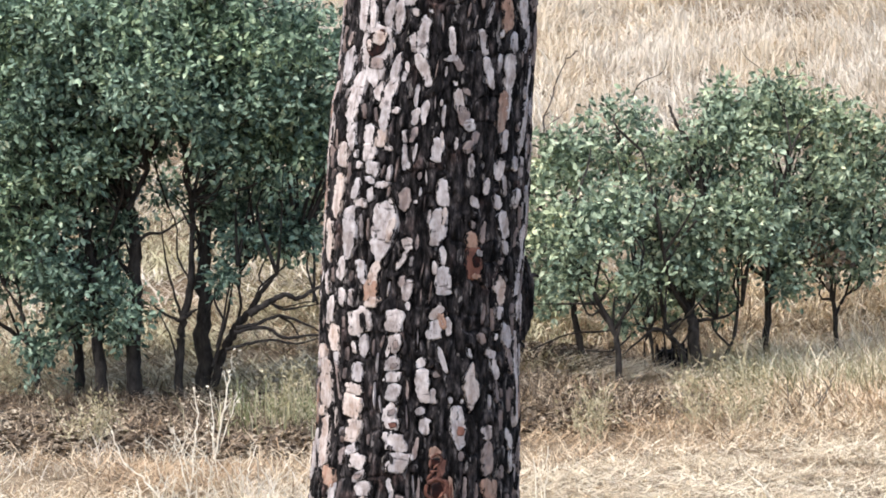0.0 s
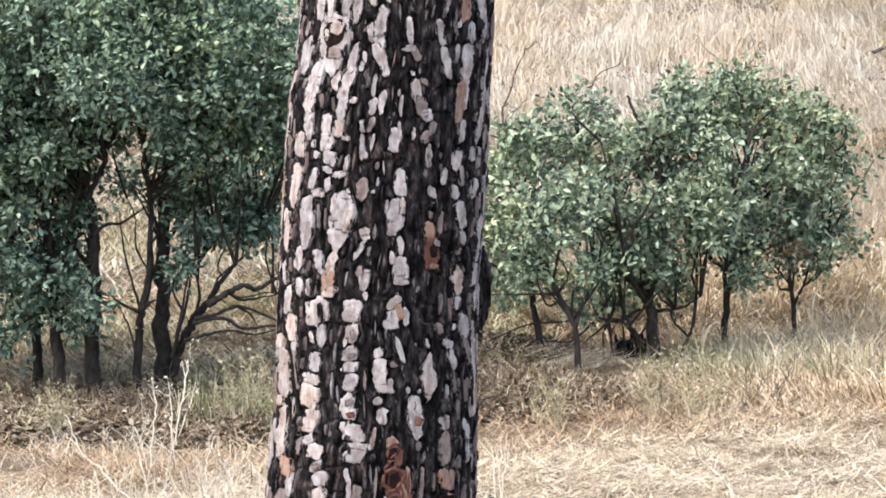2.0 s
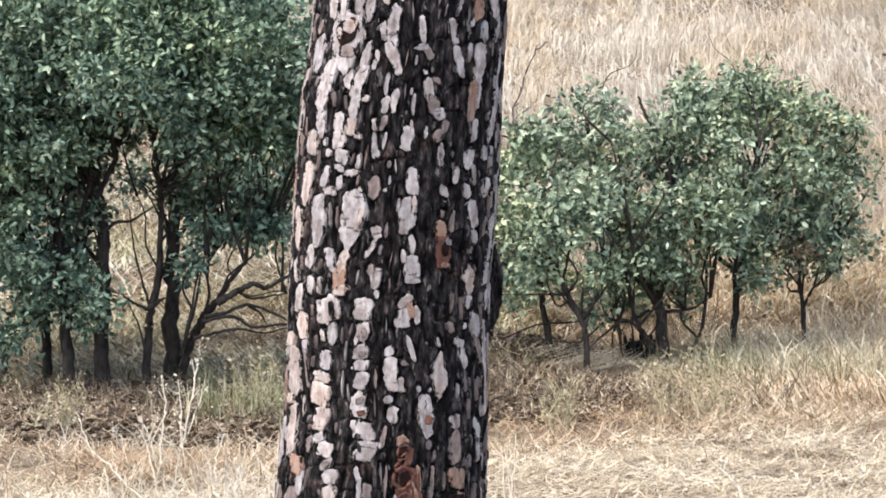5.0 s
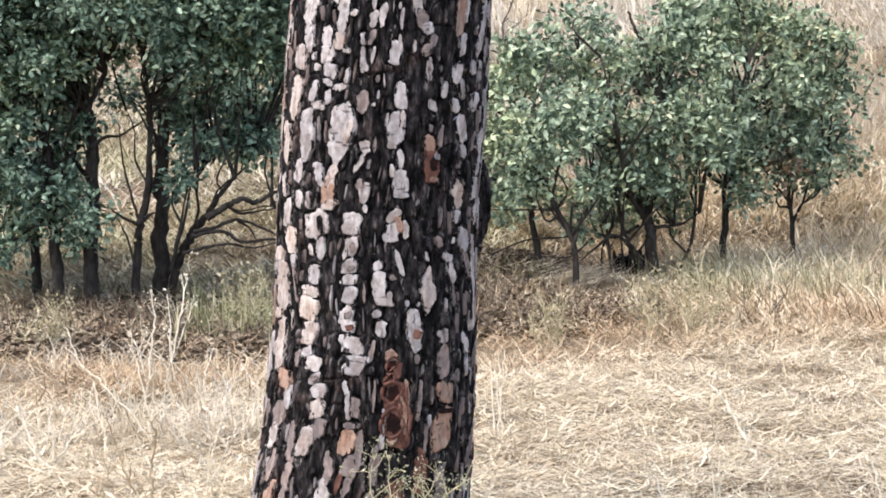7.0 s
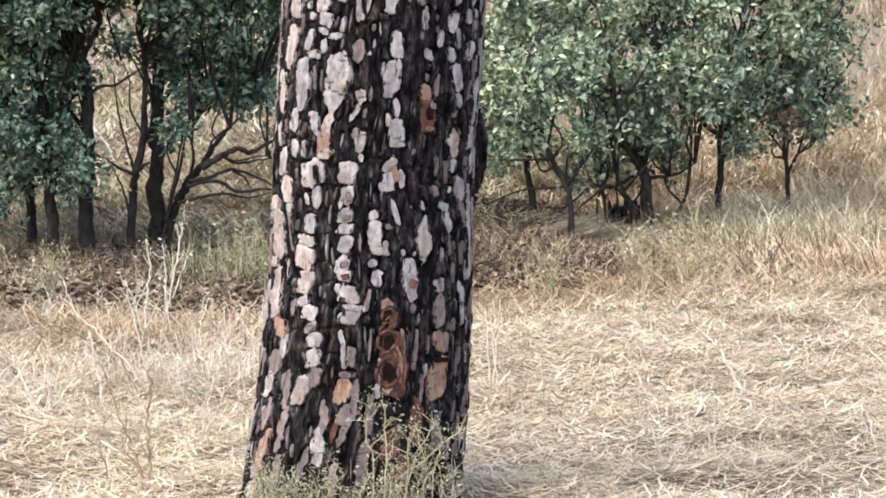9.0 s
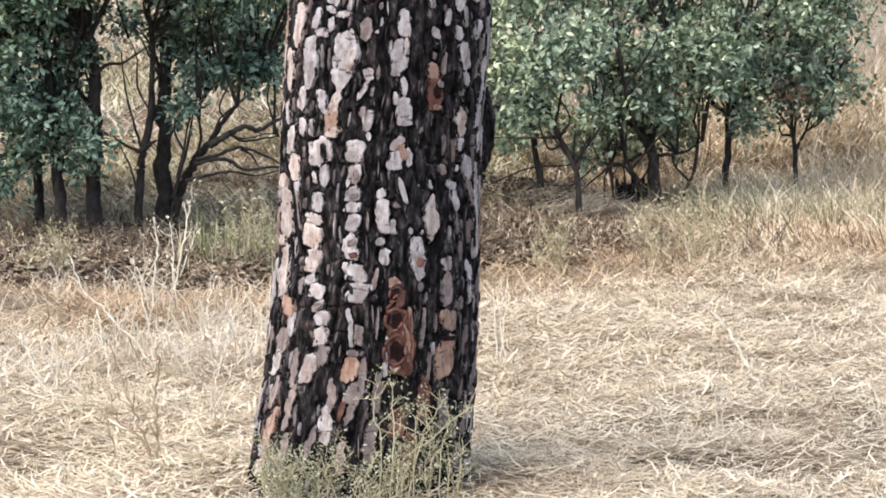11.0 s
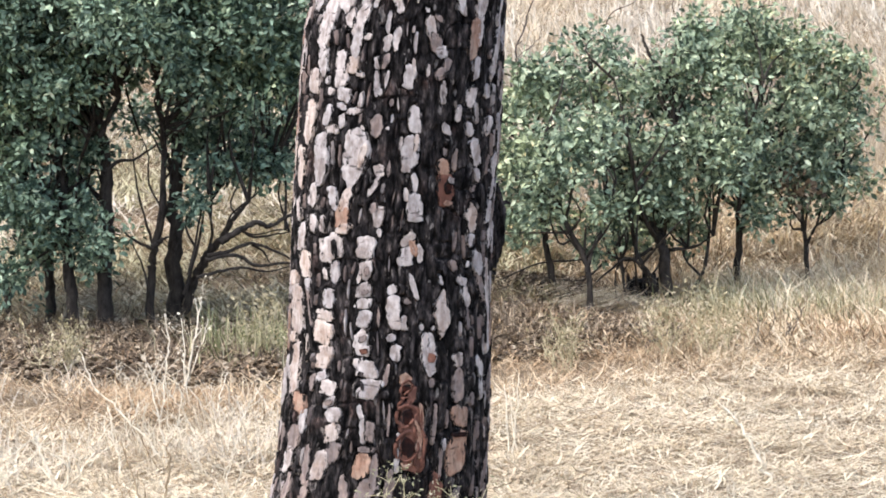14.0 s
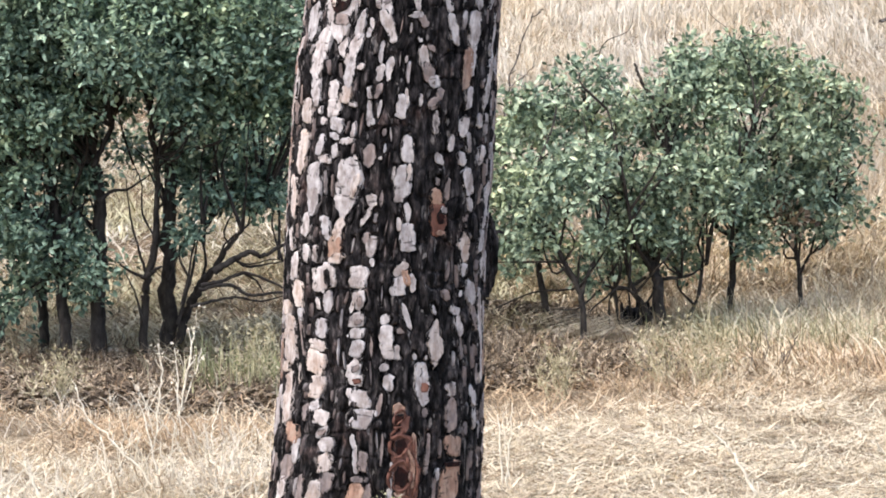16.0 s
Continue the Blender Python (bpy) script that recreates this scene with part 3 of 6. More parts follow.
plate_band([
    (3.8, 0.691, 3.6, 8.4, -0.3, 0.9, 0.85, 0), (9.5, 0.664, 1.7, 3.9, 0, 0.7, 0.8, 0), (10.1, 0.72, 2, 1.7, -1.1, 0.7, 0.7, 3),
    (2, 0.628, 2.2, 2.1, 0, 0.8, 0.7, 0), (31, 0.768, 1.1, 2.8, -1, 0.6, 0.6, 0), (31.9, 0.682, 4.6, 11.5, 0, 0.3, 0.3, 1),
    (46.2, 0.76, 3.7, 2.8, 0, 0.9, 0.7, 0), (49, 0.722, 2.4, 5.7, -1.3, 0.7, 0.6, 0), (50.8, 0.668, 2, 5.7, -0.4, 0.6, 0.6, 3),
    (38.8, 0.802, 1.8, 2.8, -1.1, 0.7, 0.7, 3), (49.4, 0.803, 1.1, 1.7, 0, 0.7, 0.7, 0), (59.8, 0.802, 4.2, 6.5, -1.7, 0.8, 0.6, 0),
])
plate_band([
    (64.4, 0.741, 2.5, 7.1, -2, 0.6, 0.6, 3), (73, 0.73, 3.1, 15.5, -2.1, 0.6, 0.6, 0), (75.8, 0.619, 2.8, 9.8, 0, 0.7, 0.7, 0),
    (21.6, 0.619, 1.8, 3.9, 0, 0.7, 0.7, 0), (25.3, 0.614, 1.4, 4.8, -0.9, 0.7, 0.7, 0), (19.2, 0.653, 0.9, 1.7, 0, 0.7, 0.7, 0),
    (26, 0.65, 0.9, 1.4, 0, 0.7, 0.7, 0), (-62.9, 0.539, 5.3, 12.6, -0.6, 0.9, 0.8, 1), (-54.9, 0.454, 5.5, 5, -1, 0.9, 0.8, 2),
    (-49.3, 0.41, 2.2, 6.3, 0.4, 0.7, 0.6, 0), (-56.4, 0.364, 5.2, 7.1, 2.6, 0.7, 0.7, 3), (-61.3, 0.307, 4.2, 7.2, 3.6, 0.7, 0.6, 0),
])
plate_band([
    (-37.4, 0.575, 5, 5.9, 0, 0.9, 0.85, 1), (-38, 0.529, 3.6, 2.8, 0, 0.8, 0.7, 0), (-33, 0.5, 4.7, 3.8, 0.3, 0.85, 0.85, 0),
    (-30.8, 0.465, 3.6, 2.8, 0.7, 0.8, 0.7, 0), (-31, 0.464, 2, 1.5, 0, 0.8, 0.8, 3), (-28.3, 0.434, 4.3, 3.9, 0, 0.8, 0.85, 0),
    (-28.5, 0.388, 4.5, 4.8, 0.3, 0.9, 0.9, 1), (-34.5, 0.305, 4.3, 7.6, 1.7, 0.7, 0.85, 1), (-26.2, 0.339, 4.1, 5.6, 2.2, 0.8, 0.5, 3),
    (-13.6, 0.597, 4, 3.1, 0, 0.85, 0.75, 0), (-13, 0.594, 2, 1.5, 0, 0.8, 0.7, 5), (-11.2, 0.552, 5.7, 4.6, 0, 0.95, 0.95, 0),
])
plate_band([
    (-8.3, 0.501, 6, 5, 0.8, 0.95, 0.75, 0), (-12.4, 0.508, 0.9, 2.1, 0, 0.7, 0.7, 6), (-13.5, 0.538, 1.7, 1.3, 0, 0.7, 0.7, 6),
    (-12.9, 0.443, 1.4, 3.6, -1.2, 0.7, 0.6, 0), (-10.8, 0.402, 1.3, 7.3, -0.6, 0.7, 0.8, 0), (-7, 0.396, 2.8, 5.3, 0, 0.85, 0.9, 3),
    (-7.5, 0.35, 4.2, 1.7, 0, 0.8, 0.8, 3), (-10.5, 0.309, 4.3, 6.5, 1.4, 0.7, 0.6, 2), (-3.2, 0.297, 2.1, 8.4, 0.6, 0.7, 0.6, 3),
    (-6.1, 0.248, 5.1, 5.3, 1.4, 0.85, 0.6, 3), (-7.5, 0.195, 2.3, 5.3, 1.4, 0.8, 0.4, 3), (-11.5, 0.207, 1.4, 5.6, 0.6, 0.7, 0.6, 5),
])
plate_band([
    (10.9, 0.522, 3, 3.6, 0, 0.6, 0.95, 2), (14.4, 0.485, 2.6, 4.5, 0, 0.8, 0.8, 5), (11.3, 0.504, 2, 1.8, 0, 0.6, 0.7, 4),
    (9.5, 0.473, 1.4, 1.5, 0, 0.7, 0.7, 4), (14.3, 0.423, 6.1, 8.1, 0, 0.8, 0.95, 5), (12.5, 0.432, 3, 3.9, -0.3, 0.5, 0.5, 4),
    (16.2, 0.341, 6.7, 9.3, 0, 0.9, 0.8, 5), (13.3, 0.357, 3.6, 5.1, 0, 0.5, 0.6, 4), (19.5, 0.361, 1.5, 7, -0.9, 0.7, 0.7, 2),
    (8.4, 0.356, 0.9, 7, 0, 0.7, 0.7, 0), (20.5, 0.422, 1, 8.1, -0.6, 0.6, 0.6, 2), (23, 0.342, 1.2, 7.9, 0.6, 0.6, 0.6, 5),
])
plate_band([
    (8.6, 0.311, 1.4, 3.9, 0, 0.7, 0.7, 0), (24.2, 0.57, 4.2, 7.6, -1.2, 0.9, 0.5, 0), (24.5, 0.576, 1.9, 2.5, 0, 0.7, 0.7, 5),
    (25.7, 0.514, 1.6, 2.5, 0, 0.7, 0.7, 3), (43.4, 0.566, 3.1, 3.7, 0, 0.7, 0.8, 0), (43.4, 0.502, 3.1, 8.2, 0, 0.9, 0.9, 3),
    (45.3, 0.423, 4.8, 5.4, 0, 0.95, 0.95, 2), (45.5, 0.33, 6.1, 10.5, 0.4, 0.95, 0.8, 2), (46.1, 0.377, 4.9, 1.4, 0, 0.8, 0.8, 4),
    (63.5, 0.539, 2.8, 5.7, -2.6, 0.6, 0.6, 0), (65, 0.484, 1.6, 5.7, 0, 0.6, 0.6, 0), (80, 0.491, 1.6, 8.7, 0, 0.6, 0.6, 3),
])
plate_band([
    (55.8, 0.461, 1.5, 3.4, 0, 0.6, 0.6, 3), (35.1, 0.356, 0.9, 3.4, 0, 0.6, 0.6, 0), (4.7, 0.589, 2.8, 4.2, 0.6, 0.85, 0.6, 0),
    (-58.9, 0.233, 3.3, 8.6, 1.7, 0.6, 0.6, 3), (-58.3, 0.127, 4.6, 13.8, 4.9, 0.6, 0.8, 2), (-64.6, 0.036, 6.4, 4.9, 2.7, 0.8, 0.8, 1),
    (-80.9, 0.147, 1.6, 8.7, 2.9, 0.6, 0.6, 0), (-64, 0.081, 3.2, 3.5, 0, 0.7, 0.7, 0), (-19.2, 0.17, 3.9, 9.3, 0, 0.4, 0.8, 0),
    (-26.6, 0.125, 2.5, 8.5, 2.2, 0.6, 0.7, 3), (62.1, 0.061, 4.3, 7.2, -1.8, 0.7, 0.7, 3), (57.5, 0.148, 1.6, 4.9, 0, 0.7, 0.7, 0),
])
plate_band([
    (71.2, 0.243, 1.6, 5.8, 0, 0.6, 0.6, 3), (-44.6, 0.509, 1.6, 4.2, 0, 0.7, 0.7, 3), (0.2, 0.536, 1.4, 5.6, 0.6, 0.7, 0.7, 3),
    (18.7, 0.175, 4.8, 7.9, 0, 0.8, 0.8, 5), (33.5, 0.307, 1, 8.5, 0, 0.6, 0.6, 3), (28.2, 0.409, 1.1, 9.9, 0.5, 0.6, 0.6, 3),
    (2.8, 0.427, 0.8, 8.4, 0, 0.6, 0.6, 3), (-18.8, 0.241, 2.4, 8.5, 0, 0.7, 0.7, 3), (6, 0.25, 2.8, 9.8, 0, 0.7, 0.7, 3),
    (-43.7, 0.302, 2.4, 9.9, 0.8, 0.7, 0.7, 3), (-43.1, 0.203, 2.7, 11.4, 1.2, 0.7, 0.7, 3), (31.7, 0.23, 3.7, 11.3, 0, 0.7, 0.7, 5),
])
plate_band([
    (46.2, 0.194, 3.7, 10, -0.4, 0.7, 0.7, 3), (65.9, 0.174, 2.8, 11.5, -1.4, 0.7, 0.7, 3), (4.9, 0.131, 3.1, 11.3, 0, 0.7, 0.7, 3),
    (26.7, 0.097, 4.1, 9.9, 0, 0.7, 0.7, 5), (-9, 0.088, 2.8, 8.5, 0, 0.7, 0.7, 3), (-44.3, 0.088, 2.8, 10, 1.6, 0.7, 0.7, 3),
])


# narrow slivers of bare bark in the gaps between them
for _ in range(4000):
    turn, z = radians(random.uniform(-86, 86)), random.uniform(0.0, 1.66)
    if radians(4) < turn < radians(52) and random.random() < 0.65:
        continue
    w, h = random.uniform(0.005, 0.012), random.uniform(0.028, 0.085)
    r0 = float(np.interp(z, TRUNK_Z, TRUNK_R))
    if all(abs(turn - a) * r0 > (w + pw) * 0.55 + 0.004 or abs(z - pz) > (h + ph) * 0.52 + 0.004 for a, pz, pw, ph, _, _ in BARK_PLATES):
        BARK_PLATES.append((turn, z, w, h, random.choice((0, 3, 3, 3, 1)), (0.0, 0.3, 0.25)))
    if len(BARK_PLATES) > 298:
        break
FRONT_PLATES = len(BARK_PLATES)
# and fine flakes, too small to tell apart
for _ in range(9000):
    turn, z = radians(random.uniform(-86, 86)), random.uniform(0.0, 1.66)
    if radians(4) < turn < radians(60) and random.random() < 0.75:
        continue
    w, h = random.uniform(0.0025, 0.005), random.uniform(0.020, 0.065)
    r0 = float(np.interp(z, TRUNK_Z, TRUNK_R))
    if all(abs(turn - a) * r0 > (w + pw) * 0.5 + 0.004 or abs(z - pz) > (h + ph) * 0.5 + 0.004 for a, pz, pw, ph, _, _ in BARK_PLATES):
        BARK_PLATES.append((turn, z, w, h, random.choice((0, 3, 3, 3)), (random.uniform(-0.008, 0.008), 0.3, 0.3)))
    if len(BARK_PLATES) > FRONT_PLATES + 140:
        break

# the sides and back of the trunk, and above: the same scales, in loose columns
for column in range(18):
    z = 0.06 + 0.1 * random.random()
    while z < 2.3:
        h = random.uniform(0.05, 0.13)
        turn = radians(84 + column * 11.3 + random.uniform(-3, 3))
        BARK_PLATES.append((turn, z + h / 2, random.uniform(0.018, 0.045), h, random.choice((0, 0, 0, 1, 1, 2, 3)), (random.uniform(-0.006, 0.006), random.uniform(0.4, 1.0), random.uniform(0.3, 1.0))))
        z += h + random.uniform(0.015, 0.06)
for column in range(14):
    z = 1.66 + 0.1 * random.random()
    while z < 2.3:
        h = random.uniform(0.05, 0.12)
        turn = radians(-78 + column * 11.6 + random.uniform(-3, 3))
        BARK_PLATES.append((turn, z + h / 2, random.uniform(0.02, 0.045), h, random.choice((0, 0, 0, 1, 1, 2, 3)), (random.uniform(-0.006, 0.006), random.uniform(0.4, 1.0), random.uniform(0.3, 1.0))))
        z += h + random.uniform(0.015, 0.06)


def plate_outline(z, w, h, shape, turn, seed):
    """Torn sides of a scale: heights, and the left edge, right edge and midline across the bark."""
    rng = np.random.RandomState(seed)
    lean, top, foot = shape
    n = int(np.clip(h / 0.004, 11, 30))
    v = np.linspace(-1, 1, n) + np.concatenate([[0], rng.uniform(-0.4, 0.4, n - 2), [0]]) / n
    rough = min(0.0034, 0.13 * w)
    # ends rounded, the blunter the wider they are
    sides = []
    for _ in range(2):
        power = rng.uniform(0.7, 1.5)
        blunt = np.where(v < 0, 2.5 + 14 * foot ** 2.5, 2.5 + 14 * top ** 2.5) * power
        curve = (1 - np.abs(v) ** blunt).clip(0) ** 0.5
        half = w / 2 * np.interp(v, [-1, rng.uniform(-0.3, 0.05), rng.uniform(0.1, 0.35), 1], [foot, 1.0, 1.0, top]) * curve
        k = np.linspace(0, n - 1, max(4, n // 2))
        torn = np.interp(np.arange(n), k, rng.uniform(-1, 1, len(k)) * rng.choice((0.4, 0.8, 1.3), len(k))) * rough + rng.uniform(-0.25, 0.25, n) * rough
        sides.append((half + torn).clip(w * 0.03))
    zz = z + v * h / 2
    mid = np.interp(v, np.linspace(-1, 1, 4), rng.uniform(-0.10, 0.10, 4)) * w + lean * v / 2
    return v, zz, mid - sides[0], mid + sides[1], mid


def build_plate(turn, z, w, h, tone, shape, seed, layer=0):
    """One bark scale: torn sides, a steep broken edge and a nearly flat face with a slightly lifted rim."""
    v, zz, left, right, mid = plate_outline(z, w, h, shape, turn, seed)
    rng = np.random.RandomState(seed + 5000)
    n = len(v)
    shear = rng.uniform(-0.22, 0.22) * w / 2
    tilt, deep = rng.uniform(-0.0014, 0.0014), 0.0016 + 0.0026 * layer
    r0 = float(np.interp(z, TRUNK_Z, TRUNK_R))
    cols = []
    for share, out in ((-1.06, -0.011), (-1.0, 0.0016), (-0.78, 0.0006), (-0.4, 0.0003), (0.0, 0.0), (0.4, 0.0003), (0.78, 0.0006), (1.0, 0.0016), (1.06, -0.011)):
        du = mid + np.where(share < 0, mid - left, right - mid) * share
        dz = rng.uniform(-0.12, 0.12, n) * h / n if abs(share) < 1 else 0
        lift = out + deep + tilt * share + rng.uniform(-0.0010, 0.0010, n)
        lift = np.where(np.abs(v) > 0.99, np.minimum(lift, -0.002), lift)
        cols.append(trunk_place(turn + du / r0, zz + dz + np.clip(share, -1, 1) * shear, lift))
    V = np.stack(cols, 1).reshape(-1, 3)
    k = len(cols)
    i = (np.arange(n - 1)[:, None] * k + np.arange(k - 1)[None]).ravel()
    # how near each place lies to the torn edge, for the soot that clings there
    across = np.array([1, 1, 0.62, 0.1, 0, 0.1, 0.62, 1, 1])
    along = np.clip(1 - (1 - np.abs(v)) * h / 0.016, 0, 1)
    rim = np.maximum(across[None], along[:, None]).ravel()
    return V, np.stack([i, i + 1, i + k + 1, i + k], 1), rim


def build_pine():
    pine = thing("pine_tree", PINE, "fire-blackened pine trunk with pale flaking bark plates", "tree")
    # trunk: deep charred ridges between the bare scales
    z = np.concatenate([np.arange(-0.15, 1.75, 0.0036), np.linspace(1.75, 4.6, 120)])
    turn = np.concatenate([np.linspace(-np.pi, -1.75, 70, endpoint=False), np.linspace(-1.75, 1.75, 470, endpoint=False), np.linspace(1.75, np.pi, 70, endpoint=False)])
    cols = len(turn)
    T, Z = np.meshgrid(turn, z)
    tt = (T + np.pi) / (2 * np.pi)
    bend = 0.9 * (wave(tt * 14, Z * 5, 1, 14) - 0.5) + 0.5 * (wave(tt * 40, Z * 16, 2, 40) - 0.5)
    ridge = np.abs(np.sin(np.pi * (tt * 34 + bend)))
    fine = wave(tt * 170 + bend * 5, Z * 22, 3, 170)
    lump = wave(tt * 70 + bend * 2, Z * 34, 4, 70)
    crack = np.clip(1 - np.abs(wave(tt * 34, Z * 17, 9, 34) - 0.5) * 14, 0, 1)
    rise = 0.010 * ridge ** 0.6 + 0.007 * (lump - 0.5) + 0.008 * (fine - 0.5) - 0.008 * crack - 0.007
    mask = np.zeros_like(T)
    for number, (a, zc, w, h, tone, shape) in enumerate(BARK_PLATES):
        rows = np.where(np.abs(z - zc) < h * 0.5 + 0.012)[0]
        if not len(rows):
            continue
        s = slice(rows[0], rows[-1] + 1)
        du = np.angle(np.exp(1j * (T[s] - a))) * np.interp(zc, TRUNK_Z, TRUNK_R)
        v, zz, left, right, mid = plate_outline(zc, w, h, shape, a, number)
        d = np.maximum(np.maximum(du - np.interp(Z[s], zz, right), np.interp(Z[s], zz, left) - du), np.abs(Z[s] - zc) - h / 2)
        mask[s] = np.maximum(mask[s], np.clip((0.0060 + 0.007 * (fine[s] - 0.5) + 0.004 * (lump[s] - 0.5) - d) / 0.003, 0, 1))
    rise = rise * (1 - mask) - 0.008 * mask
    # the root flare and slow bulges
    rise = rise + 0.006 * (wave(tt * 7, Z * 3.0, 12, 7) - 0.5)
    flare = np.clip((0.12 - Z) / 0.22, 0, 1) ** 2 * (0.006 + 0.03 * wave(tt * 6, Z * 0, 14, 6))
    V = trunk_place(T, Z, rise * np.interp(Z, [1.7, 2.6], [1, 0.7]) + flare)
    n = len(z)
    i = (np.arange(n - 1)[:, None] * cols + np.arange(cols)[None])
    j = (np.arange(n - 1)[:, None] * cols + (np.arange(cols)[None] + 1) % cols)
    faces = np.stack([i, j, j + cols, i + cols], -1).reshape(-1, 4)
    top = len(V.reshape(-1, 3))
    V = np.vstack([V.reshape(-1, 3), [[0.26, 0, 4.64]]])
    k = np.arange(cols)
    cap = np.stack([(n - 1) * cols + k, (n - 1) * cols + (k + 1) % cols, np.full(cols, top)], 1)
    me = np_mesh("trunk", V, [faces, cap])
    me.polygons.foreach_set("use_smooth", np.ones(len(me.polygons), bool))
    part("trunk", me, CHAR, pine, "charred black ridged bark")
    # slow bulges carry the scales with them; those on the far side and higher up are one joined rest
    rest = {}
    for number, (a, zc, w, h, tone, shape) in enumerate(BARK_PLATES):
        layer = sum(abs(a - b[0]) * 0.26 < b[2] * 0.5 and abs(zc - b[1]) < b[3] * 0.5 for b in BARK_PLATES[max(0, number - 40):number])
        V, q, rim = build_plate(a, zc, w, h, tone, shape, number, layer)
        ta = ((a + np.pi) / (2 * np.pi)) % 1.0
        b = 0.006 * (float(wave(ta * 7, zc * 3.0, 12, 7)) - 0.5) + max(0.0, (0.12 - zc) / 0.22) ** 2 * (0.006 + 0.03 * float(wave(ta * 6, 0, 14, 6)))
        V = V + np.array([math.sin(a), -math.cos(a), 0]) * b
        if number < FRONT_PLATES:
            me = np_mesh("bark_plate", V, [q])
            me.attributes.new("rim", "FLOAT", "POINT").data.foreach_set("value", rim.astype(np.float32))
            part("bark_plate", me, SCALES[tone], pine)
        else:
            rest.setdefault(tone, Geo()).add(V, q, np.zeros((0, 3), int))
    for tone, g in rest.items():
        part("bark_plate", g, SCALES[tone], pine, "fine flakes and scales on the far side of the trunk")["kind"] = "stuff"
    # torn wood round the dark-painted pits of the hollow: arched lips over each pit, ridges beside them
    def lip(tone, r, path):
        g = Geo()
        path = smooth_line([(t + RNG.normal(0, 0.75), h + RNG.normal(0, 0.0032), RNG.uniform(0.001, 0.007)) for t, h in path], 5)
        g.tube(trunk_place(np.radians(path[:, 0]), path[:, 1], path[:, 2]), [r * 0.5, r, r * 1.1, r * 0.9, r * 0.4], 7, 1.0, int(r * 1e5))
        part("torn_lip", g, SCALES[tone], pine, "rust-red torn wood", True)

    for turn0, h0, w0, l0 in ((12.5, 0.432, 4.6, 0.024), (13.3, 0.357, 5.0, 0.031), (10.6, 0.470, 2.6, 0.012), (11.6, 0.502, 2.8, 0.014)):
        big = w0 > 4
        lip(5, 0.0050 if big else 0.0032, [(turn0 - w0 * 0.7, h0 - l0 * 1.1), (turn0 - w0 * 1.15, h0 - l0 * 0.3), (turn0 - w0 * 0.95, h0 + l0 * 0.7), (turn0 - w0 * 0.1, h0 + l0 * 1.15), (turn0 + w0 * 0.8, h0 + l0 * 0.8)])
        lip(5, 0.004 if big else 0.0026, [(turn0 + w0 * 0.7, h0 + l0 * 0.9), (turn0 + w0 * 1.1, h0 + l0 * 0.2), (turn0 + w0 * 0.8, h0 - l0 * 0.6), (turn0 + w0 * 0.1, h0 - l0 * 1.15), (turn0 - w0 * 0.5, h0 - l0 * 1.05)])
    lip(2, 0.0045, [(16.0, 0.425), (18.6, 0.405), (19.6, 0.385), (21.6, 0.362)])
    lip(5, 0.004, [(15.2, 0.405), (17.2, 0.390), (19.4, 0.368)])
    lip(5, 0.005, [(20.0, 0.455), (21.2, 0.425), (21.0, 0.395), (22.6, 0.370), (22.4, 0.330), (20.6, 0.300)])
    lip(5, 0.005, [(18.6, 0.372), (19.2, 0.345), (18.4, 0.320), (19.0, 0.298)])
    lip(2, 0.004, [(10.0, 0.318), (12.6, 0.306), (15.4, 0.314), (17.4, 0.330)])
    # the broken stub of a dead limb at the side, with splinters
    g = Geo()
    root = trunk_place(np.array(radians(94)), np.array(0.76), -0.004)
    g.tube(smooth_line([root, root + (0.018, 0.0, 0.04), root + (0.034, 0.0, 0.10), root + (0.036, -0.005, 0.17), root + (0.026, -0.005, 0.225)], 5), [0.020, 0.015, 0.012, 0.010, 0.005], 8, 0.9, 5)
    g.tube(smooth_line([root + (0.000, -0.01, 0.06), root + (0.008, -0.02, 0.13), root + (0.016, -0.015, 0.20), root + (0.026, -0.01, 0.235)], 4), [0.012, 0.010, 0.008, 0.004], 7, 0.9, 7)
    g.tube(smooth_line([root + (0.030, 0, 0.175), root + (0.044, 0, 0.186), root + (0.060, 0, 0.183)], 4), [0.007, 0.006, 0.002], 5, 0.8, 8)
    g.tube(smooth_line([root + (-0.008, -0.02, 0.05), root + (0.010, -0.02, 0.10), root + (0.016, -0.02, 0.16), root + (0.012, -0.02, 0.215)], 4), [0.020, 0.017, 0.014, 0.007], 8, 0.9, 11)
    part("branch_stub", g, CHAR, pine, "broken charred limb stub", True)
    return pine


build_pine()


# ---------------------------------------------------------------- the young oaks
def leafy(g, centres, spread, count, length, rng, slim=1.0):
    """Leaves round the given twig ends."""
    n = len(centres) * count
    c = np.repeat(centres, count, 0)
    off = rng.normal(0, 1, (n, 3)) * spread
    way = off / (np.linalg.norm(off, axis=1, keepdims=True) + 1e-6) + rng.normal(0, 0.6, (n, 3)) + (0, 0, -0.1)
    nor = rng.normal(0, 0.75, (n, 3)) + (-0.15, -0.3, 0.7)
    L = length * rng.uniform(0.65, 1.25, n)
    g.leaves(c + off, way, nor, L, L * slim * rng.uniform(0.45, 0.7, n))


